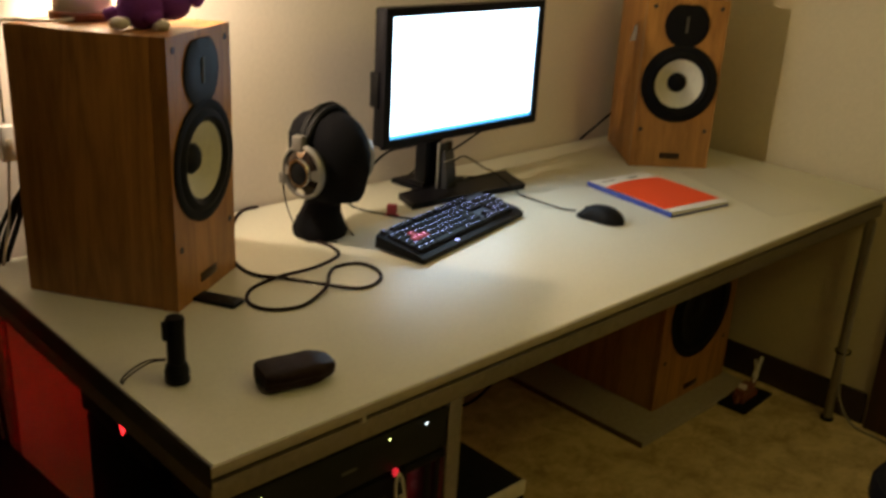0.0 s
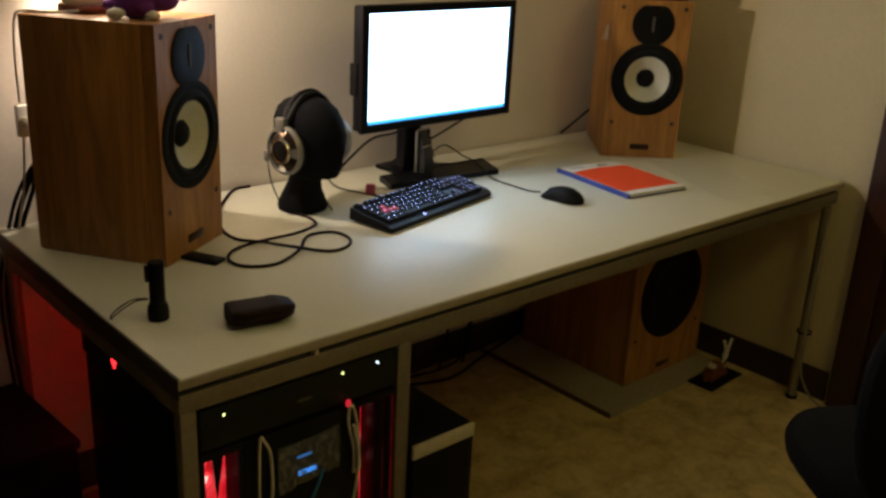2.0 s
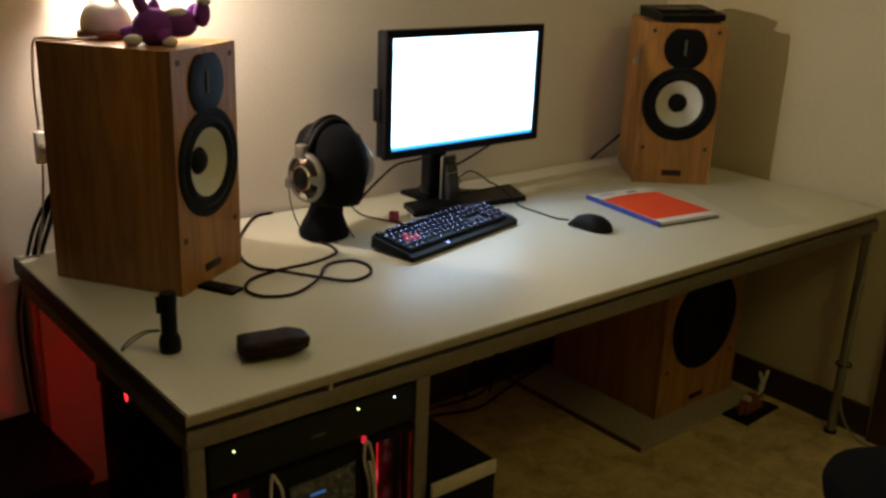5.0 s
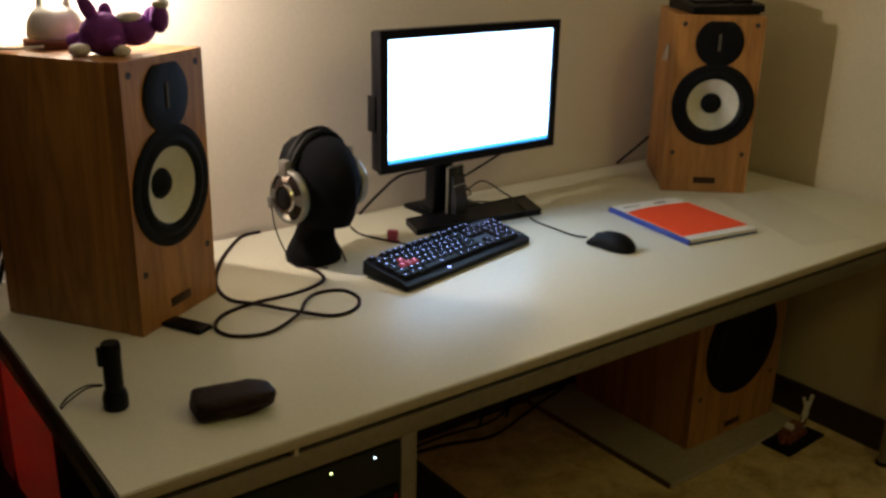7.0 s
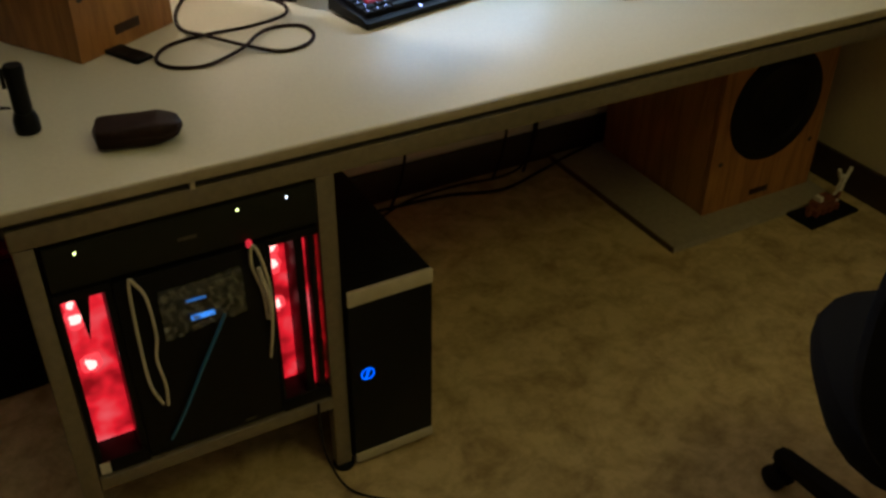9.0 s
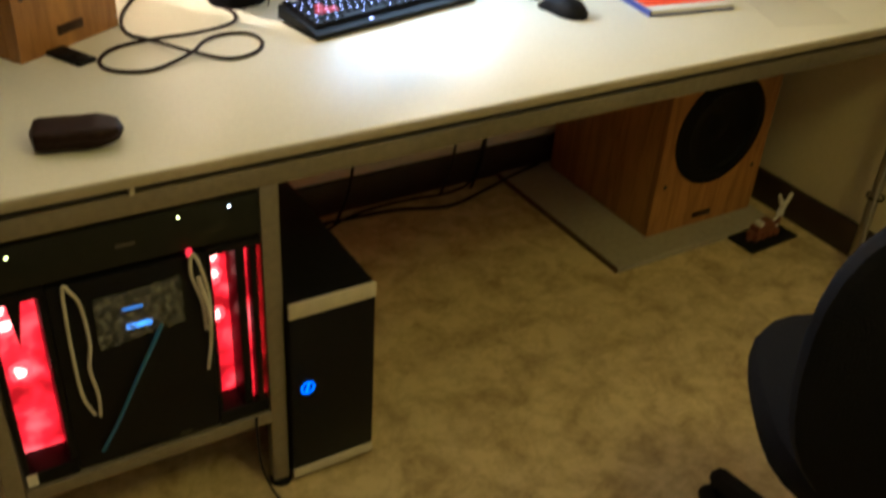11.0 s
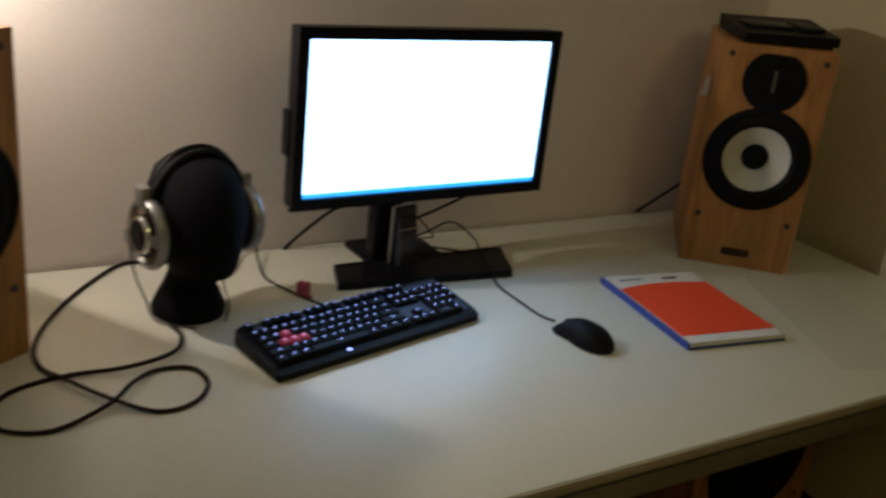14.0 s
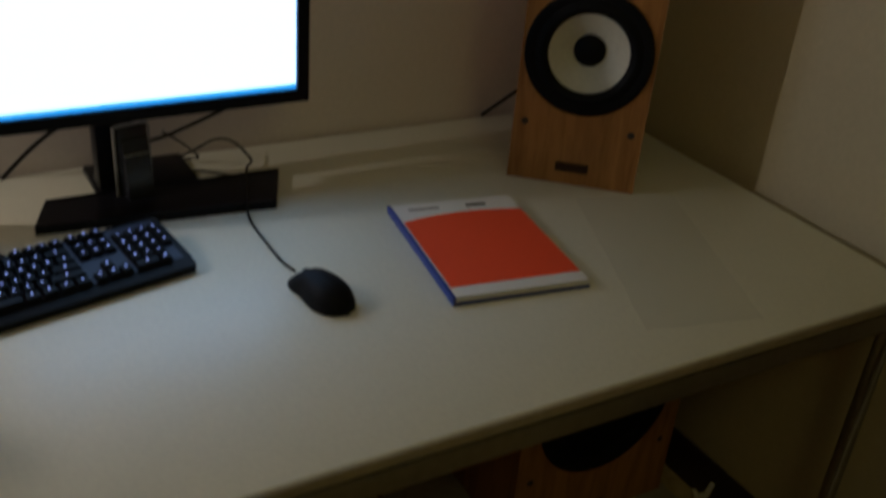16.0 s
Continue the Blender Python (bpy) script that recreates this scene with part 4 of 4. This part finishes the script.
# ---------------------------------------------------------------- under the desk: computers
rack_unit = thing("rack_receiver", pose(0.043, 0.018, 0.592), "black flat rack unit with three small lights", "rack unit")
part("case", box(0.0, 0.012, 0.0, 0.429, 0.19, 0.076, 0.003), M_BLACK_METAL, rack_unit)
part("front_panel", box(0.0, 0.0, 0.0, 0.429, 0.0115, 0.078, 0.002), M_PANEL, rack_unit)
for x, z, m in ((0.045, 0.060, M_YELLOW_LED), (0.294, 0.064, M_YELLOW_LED), (0.376, 0.064, M_WHITE_LED)):
    part("indicator_light", xf(lathe([(0, 0.001), (0.0017, 0.0008), (0.0022, 0), (0, 0)], 12), Matrix.Translation((x, -0.0005, z)) @ OUT), m, rack_unit, "small lit indicator")
part("print_bar", box(0.195, -0.0008, 0.034, 0.225, -0.0004, 0.040, 0), M_PRINT_DARK, rack_unit)


def gaming_pc(m):
    """Black tower with red glow painted into its front slots; local front at y = 0."""
    ob = thing("computer_tower", m, "black computer tower glowing red inside", "computer")
    w, d, h = 0.429, 0.500, 0.386
    part("case", box(0, 0.085, 0, w, d, h, 0.004), M_BLACK_METAL, ob)
    part("front_panel", box(0.088, 0.004, 0.004, 0.335, 0.0845, h - 0.004, 0.004), M_BLACK, ob)
    part("front_frame", box(0, 0.004, h - 0.016, 0.0875, 0.0845, h, 0.002), M_BLACK, ob)
    part("front_frame", box(0.3355, 0.004, h - 0.016, w, 0.0845, h, 0.002), M_BLACK, ob)
    part("front_frame", box(0, 0.004, 0.0, 0.0875, 0.0845, 0.030, 0.002), M_BLACK, ob)
    part("front_frame", box(0.3355, 0.004, 0.0, w, 0.0845, 0.030, 0.002), M_BLACK, ob)
    # glowing strips in place of cavity walls lit red by the diodes
    for x0, x1, y, mat in ((0.012, 0.0762, 0.056, M_RED_GLOW), (0.3438, 0.3848, 0.058, M_RED_GLOW), (0.402, 0.4085, 0.020, M_RED_GLOW), (0.424, 0.4275, 0.020, M_RED_DIM)):
        part("cavity_glow_strip", box(x0, y, 0.031, x1, y + 0.008, h - 0.017, 0.001), mat, ob, "red emissive strip for the lit inside of the case")
    for x0, x1 in ((0.0, 0.0105), (0.0765, 0.0875), (0.3358, 0.3435), (0.385, 0.400), (0.410, 0.422)):
        part("rib", box(x0, 0.006, 0.031, x1, 0.0845, h - 0.017, 0.001), M_BLACK, ob)
    bracket = [(0.032, 0.369), (0.056, 0.369), (0.050, 0.330), (0.041, 0.275)]
    part("bracket", loft([[(x, y, z) for x, z in bracket] for y in (0.022, 0.026)]), M_BLACK, ob, "black wedge-shaped bracket")
    for x, z, size in ((0.021, 0.330, 0.9), (0.024, 0.300, 1.2), (0.030, 0.205, 1.2), (0.022, 0.352, 0.5), (0.357, 0.338, 1.1), (0.356, 0.298, 1.1), (0.355, 0.213, 1.0)):
        # the soft glow round each diode is painted as a wider emissive disc
        for name, mat, wide, deep in (("diode_halo", M_HALO, 1.25, 0.0), ("diode", M_DIODE, 0.72, 0.0012)):
            spot = lathe([(0, 0.004), (0.005, 0.0035), (0.010, 0.0015), (0.0115, 0), (0, 0)], 24)
            for v in spot.verts:
                v.co.xy *= 1 + 0.45 * noise.noise(Vector((v.co.x * 110 + x * 900, v.co.y * 110 + z * 700, deep * 9000)))
            part(name, xf(spot, Matrix.Translation((x + 0.004, 0.0555 - deep, z)) @ OUT @ Matrix.Diagonal((size * wide, size * wide * 1.25, 0.6, 1))), mat, ob, "hot pink-red light")
    card = part("drive_window", box(0.152, 0.000, 0.258, 0.292, 0.0038, 0.345, 0.002), M_CARD, ob, "grey window with circuitry")
    part("lit_bar", box(0.197, -0.0012, 0.273, 0.237, -0.0003, 0.283, 0), M_BLUE_GLOW, card, "pale blue lit bar")
    part("lit_bar", box(0.193, -0.0012, 0.311, 0.226, -0.0003, 0.316, 0), M_BLUE_DIM, card, "dim blue lit bar")
    bag = []
    for i in range(21):
        z = 0.350 - 0.094 * i / 20
        bag.append([(0.150 + 0.138 * k / 28 + 0.002 * noise.noise(Vector((i * 0.5, 3, k * 0.1))), -0.0030 - 0.0085 * abs(noise.noise(Vector((k * 0.33, i * 0.42, 5.0)))), z + 0.014 * (k / 28 - 0.5)) for k in range(29)])
    sheet = part("clear_bag", loft(bag, close=False, caps=False), M_BAG, ob, "crumpled clear plastic bag")
    sheet.modifiers.new("thickness", "SOLIDIFY").thickness = 0.0004
    sheet.visible_shadow = False
    part("label_plate", box(0.262, 0.002, 0.012, 0.282, 0.0037, 0.017, 0), M_PRINT_DARK, ob)
    part("sticker", box(0.003, 0.0022, 0.004, 0.020, 0.0037, 0.029, 0), M_PAPER, ob, "pale sticker")
    part("logo_light", loft([[(-0.0002 - t, 0.350, 0.410), (-0.0002 - t, 0.372, 0.446), (-0.0002 - t, 0.326, 0.446)] for t in (0.0, 0.0012)]), M_RED_LED, part("top_cover", box(0.0, 0.25, h + 0.0005, w, d + 0.02, h + 0.068, 0.006), M_BLACK_METAL, ob), "small red triangle light")
    part("led_strip", box(0.004, d + 0.0005, 0.16, 0.012, d + 0.004, h - 0.04, 0), M_RED_STRIP, ob, "red light strip at the back")
    part("led_strip", box(0.03, d + 0.0005, 0.30, 0.10, d + 0.004, 0.33, 0), M_RED_STRIP, ob, "red light strip at the back")
    return ob


gaming_pc(pose(0.040, 0.016, 0.199))
cable("looped_white_cable", [(0.166, 0.016, 0.318), (0.152, 0.012, 0.37), (0.149, 0.010, 0.46), (0.150, 0.009, 0.55), (0.153, 0.008, 0.586), (0.160, 0.008, 0.578), (0.173, 0.009, 0.545), (0.177, 0.010, 0.47), (0.170, 0.010, 0.42), (0.176, 0.012, 0.36), (0.174, 0.016, 0.312)], 0.0030, M_CABLE_WHITE, "white looped cable hanging on the computer front")
cable("looped_white_cable", [(0.364, 0.015, 0.43), (0.360, 0.011, 0.49), (0.346, 0.009, 0.55), (0.349, 0.008, 0.588), (0.360, 0.008, 0.570), (0.372, 0.010, 0.50), (0.370, 0.011, 0.42), (0.361, 0.015, 0.345)], 0.0030, M_CABLE_WHITE, "white looped cable hanging on the computer front")
# red LED light falling on the plug is put in as weak emission
plug_red = tagged(part("cable_plug", xf(lathe([(0, -0.012), (0.006, -0.012), (0.0085, -0.005), (0.0085, 0.005), (0.006, 0.010), (0, 0.012)], 16), Matrix.Translation((0.347, 0.012, 0.592)) @ Matrix.Scale(0.62, 4)), M_RED_PLUG), "red plug on the white cable, LED light added as glow", "plug")
cable("looped_white_cable", [(0.356, 0.006, 0.545), (0.358, 0.004, 0.53), (0.366, 0.004, 0.49), (0.369, 0.005, 0.45), (0.366, 0.007, 0.435)], 0.0042, M_CABLE_WHITE, "bundled white cable end on the computer front")
cable("network_cable", [(0.292, 0.014, 0.468), (0.276, 0.010, 0.440), (0.240, 0.008, 0.375), (0.200, 0.009, 0.295), (0.168, 0.014, 0.235)], 0.0032, M_CABLE_BLUE, "blue network cable on the computer front")
cable("power_cable", [(0.440, 0.012, 0.198), (0.438, 0.006, 0.14), (0.445, 0.0, 0.06), (0.47, -0.05, 0.006), (0.54, -0.12, 0.004), (0.60, -0.20, 0.004)], 0.0026, M_CABLE, "thin black cable dropping to the floor")


def office_pc(m):
    ob = thing("computer_tower", m, "black computer tower with cream trim and blue light", "computer")
    w, d, h = 0.170, 0.43, 0.442
    part("case", box(0, 0.0065, 0.018, w, d, h - 0.001, 0.003), M_BLACK_METAL, ob)
    for x in (0.012, w - 0.042):
        for y in (0.03, d - 0.06):
            part("foot", box(x, y, 0.0, x + 0.03, y + 0.03, 0.0178, 0.003), M_BLACK_SOFT, ob, "black rubber foot")
    part("front_panel", box(0, 0.0, 0.042, w, 0.006, h - 0.033, 0.002), M_BLACK, ob)
    part("trim", box(-0.001, -0.002, h - 0.032, w + 0.001, 0.006, h, 0.002), M_CREAM, ob, "cream trim strip")
    part("trim", box(-0.001, -0.002, 0.018, w + 0.001, 0.006, 0.041, 0.002), M_CREAM, ob, "cream trim strip")
    part("power_light", xf(lathe([(0.0140, 0.0015), (0.0140, 0.0002), (0.0112, 0.0002), (0.0112, 0.0015), (0.0140, 0.0015)], 24), Matrix.Translation((0.032, -0.0002, 0.243)) @ OUT), M_BLUE_LED, ob, "glowing blue ring")
    part("power_bar", xf(box(-0.003, -0.0016, -0.011, 0.002, -0.0003, 0.011, 0), Matrix.Translation((0.032, 0, 0.243)) @ Matrix.Rotation(radians(18), 4, "Y")), M_BLUE_LED, ob, "glowing blue stroke")
    return ob


office_pc(pose(0.506, 0.0, 0.0))

# ---------------------------------------------------------------- subwoofer, board and floor things
board = thing("base_board", pose(0, 0, 0), "grey board under the subwoofer with dark edges", "board")
part("plate", box(1.578, 0.302, 0.0, 2.18, 0.895, 0.018, 0.001, 1), M_BOARD, board)
part("edge_strip", box(1.5735, 0.302, 0.0, 1.5775, 0.895, 0.0175, 0.0005, 1), M_BOARD_EDGE, board, "dark bare edge")


def subwoofer(m):
    ob = thing("subwoofer", m, "oak veneered subwoofer with a large black driver", "subwoofer")
    w, d, h = 0.410, 0.47, 0.560
    part("cabinet", box(0, 0.020, 0, w, d, h, 0.003), M_OAK, ob)
    part("baffle", xf(plate_with_hole(w, h, 0.0195, 0, 0.300, 0.150), Matrix.Translation((w / 2, 0, 0))), M_OAK, ob, "light oak front panel")
    c = Matrix.Translation((w / 2, 0, 0.300)) @ OUT
    driver = part("driver", xf(lathe([(0.112, 0.002), (0.122, 0.010), (0.136, 0.010), (0.146, 0.004), (0.160, 0.005), (0.165, 0.003), (0.165, 0.0004), (0.149, 0.0003), (0.140, -0.004), (0.112, 0.002)], 56), c), M_BLACK_SOFT, ob, "black rubber driver surround")
    part("cone", xf(lathe([(0.114, 0.001), (0.07, -0.010), (0.045, -0.013), (0.03, -0.009), (0, -0.007), (0, -0.015), (0.118, -0.006), (0.114, 0.001)], 48), c), M_BLACK, driver, "black cone")
    for x in (0.035, w - 0.035):
        part("screw_cup", xf(lathe([(0, 0.0012), (0.004, 0.001), (0.007, 0.0014), (0.0078, 0.0003), (0, 0.0003)], 16), Matrix.Translation((x, 0, 0.155)) @ OUT), M_EDGE_DARK, ob, "dark screw cup")
    part("badge", box(w / 2 - 0.035, -0.003, 0.022, w / 2 + 0.035, -0.0004, 0.040, 0.001), M_BADGE, ob, "dark brown name badge")
    return ob


subwoofer(pose(1.752, 0.392, 0.0185, 0, 0, 0))


def brick_toy(m):
    """Small building-brick model on a black plate."""
    ob = thing("brick_model", m, "small brown and white brick model on a black plate", "toy")
    part("plate", box(-0.098, -0.05, 0.0, 0.098, 0.05, 0.008, 0.001), M_BLACK, ob)
    def brick(x, y, z, w, d, h, mat, turn=0):
        b = box(-w / 2, -d / 2, 0, w / 2, d / 2, h, 0.0008, 1)
        studs = [xf(lathe([(0, h), (0.0024, h), (0.0024, h + 0.0017), (0, h + 0.0017)], 8), Matrix.Translation((i, j, 0))) for i in (-w / 4, w / 4) for j in (-d / 4, d / 4)]
        part("brick", xf(merge(b, *studs), pose(x, y, z, 0, turn, 0)), mat, ob)
    for k in range(7):
        brick(-0.045 + 0.014 * k, 0.004 * (k % 2), 0.0085, 0.0135, 0.040, 0.0170, M_TOY_BROWN)
    for k in range(5):
        brick(-0.038 + 0.015 * k, 0.002, 0.0275, 0.0145, 0.032, 0.0150, M_TOY_BROWN)
    for k in range(3):
        brick(-0.030 + 0.016 * k, 0, 0.0445, 0.014, 0.024, 0.0120, M_TOY_BROWN if k else M_WHITE)
    for k in range(4):
        brick(0.052 + 0.004 * k, 0.004, 0.0085 + 0.021 * k, 0.015, 0.015, 0.018, M_WHITE if k != 1 else M_TOY_BROWN, 5 * k)
    brick(0.046, 0.0, 0.090, 0.007, 0.010, 0.030, M_WHITE, -30)
    brick(0.078, 0.004, 0.082, 0.007, 0.010, 0.028, M_WHITE, 28)
    brick(0.030, -0.012, 0.060, 0.030, 0.006, 0.006, M_WHITE, -35)
    brick(-0.062, 0.0, 0.0085, 0.012, 0.012, 0.026, M_TOY_BROWN)
    return ob


brick_toy(pose(2.092, 0.262, 0.0005, 0, 0, 3) @ Matrix.Diagonal((1.0, 1.0, 1.15, 1)))
cable("floor_cable", [(0.72, 0.80, 0.006), (0.85, 0.86, 0.006), (1.00, 0.86, 0.006), (1.18, 0.845, 0.006), (1.34, 0.80, 0.006), (1.50, 0.84, 0.006), (1.62, 0.86, 0.022), (1.72, 0.882, 0.024)], 0.005, M_CABLE, "black cable lying on the floor along the wall")
cable("floor_cable", [(0.74, 0.72, 0.005), (0.90, 0.80, 0.005), (1.05, 0.87, 0.005), (1.22, 0.885, 0.005), (1.38, 0.87, 0.005), (1.48, 0.89, 0.03), (1.52, 0.90, 0.20)], 0.004, M_CABLE, "black cable lying on the floor along the wall")
for x, top in ((1.08, 0.34), (1.42, 0.36), (1.53, 0.36)):
    cable("hanging_cable", [(x + 0.05, 0.880, 0.68), (x + 0.03, 0.89, 0.5), (x, 0.895, 0.30), (x - 0.03, 0.88, 0.10), (x - 0.08, 0.86, 0.007)], 0.0045, M_CABLE, "black cable hanging under the desk")
cable("wall_cable", [(2.180, 0.010, 0.665), (2.165, 0.008, 0.45), (2.160, 0.006, 0.24), (2.175, 0.0, 0.10), (2.20, -0.05, 0.012), (2.19, -0.16, 0.006), (2.12, -0.28, 0.006)], 0.0040, M_CABLE_GREY, "pale grey cable tied to the desk leg")
tie = tagged(part("cable_tie", xf(lathe([(0.021, -0.003), (0.024, -0.003), (0.024, 0.003), (0.021, 0.003), (0.021, -0.003)], 20), Matrix.Translation((DESK_R - 0.038, 0.022, 0.245))), M_BLACK), "black tie round the desk leg", "cable tie")


crate = thing("storage_box", pose(-0.27, 0.70, 0.0, 0, 0, 4), "black fabric storage box on the floor by the desk", "box")
part("body", box(-0.28, -0.17, 0.001, 0.28, 0.17, 0.345, 0.012), M_CLOTH, crate)
part("lid", box(-0.285, -0.175, 0.3455, 0.285, 0.175, 0.372, 0.010), M_CLOTH, crate)
# pale tube standing in for the glint on the box's edge
part("edge_glint", tube([(-0.16, -0.172, 0.22), (-0.155, -0.186, 0.20), (-0.10, -0.190, 0.195), (-0.045, -0.186, 0.20), (-0.04, -0.172, 0.22)], 0.006, 8), M_CABLE_GREY, crate, "pale strip painted for a glint on the box")


# ---------------------------------------------------------------- the chair
def office_chair(m):
    """Faces local +y."""
    ob = thing("office_chair", m, "black cloth office chair on castors", "chair")
    def pad(w, d, h, round_=3.2, n=40, crown=0.02):
        rings = []
        for k, (s, z) in enumerate(((0.90, 0.0), (0.985, 0.012), (1.0, 0.028), (1.0, h - 0.03), (0.97, h - 0.012), (0.86, h), (0.4, h + crown * 0.7), (0.02, h + crown))):
            ring = []
            for i in range(n):
                a = 2 * math.pi * i / n
                c, q = math.cos(a), math.sin(a)
                r = (abs(c) ** round_ + abs(q) ** round_) ** (-1 / round_)
                ring.append((w / 2 * s * r * c, d / 2 * s * r * q, z))
            rings.append(ring)
        return loft(rings)
    part("seat", xf(pad(0.47, 0.46, 0.075), Matrix.Translation((0, 0, 0.435))), M_CLOTH, ob)
    part("backrest", xf(pad(0.50, 0.50, 0.065, 2.5), pose(-0.01, -0.215, 0.705, 82, 0, 0) @ Matrix.Rotation(math.pi, 4, "Y")), M_CLOTH, ob)
    part("back_bracket", tube([(0, -0.05, 0.40), (0, -0.22, 0.40), (0, -0.29, 0.46), (0, -0.285, 0.70)], 0.018, 10), M_BLACK, ob)
    part("mechanism", box(-0.09, -0.10, 0.385, 0.09, 0.10, 0.434, 0.008), M_BLACK, ob)
    part("gas_lift", lathe([(0, 0.10), (0.030, 0.10), (0.030, 0.26), (0.016, 0.262), (0.016, 0.384), (0, 0.384)], 24), M_BLACK, ob)
    part("hub", lathe([(0, 0.075), (0.045, 0.075), (0.045, 0.125), (0, 0.125)], 24), M_BLACK, ob)
    for k in range(5):
        a = 2 * math.pi * k / 5 + radians(128)
        c, s = math.cos(a), math.sin(a)
        leg = part("base_leg", xf(loft([[(r, -w, z0), (r, w, z0), (r, w * 0.8, z1), (r, -w * 0.8, z1)] for r, w, z0, z1 in ((0.04, 0.026, 0.080, 0.120), (0.16, 0.022, 0.076, 0.106), (0.285, 0.018, 0.066, 0.090), (0.30, 0.014, 0.068, 0.086))]), Matrix.Rotation(a, 4, "Z")), M_BLACK, ob)
        for side in (-0.014, 0.014):
            part("castor", xf(lathe([(0, -0.009), (0.020, -0.009), (0.026, -0.006), (0.026, 0.006), (0.020, 0.009), (0, 0.009)], 24), Matrix.Translation((0.285 * c - side * s, 0.285 * s + side * c, 0.0262)) @ Matrix.Rotation(a, 4, "Z") @ Matrix.Rotation(radians(90), 4, "X")), M_BLACK_SOFT, leg, "black twin castor wheel")
        part("stem", lathe([(0, 0.030), (0.006, 0.030), (0.006, 0.066), (0, 0.066)], 12), M_BLACK, leg).location = (0.285 * c, 0.285 * s, 0)
    return ob


office_chair(pose(1.225, -0.715, 0, 0, 0, -38))
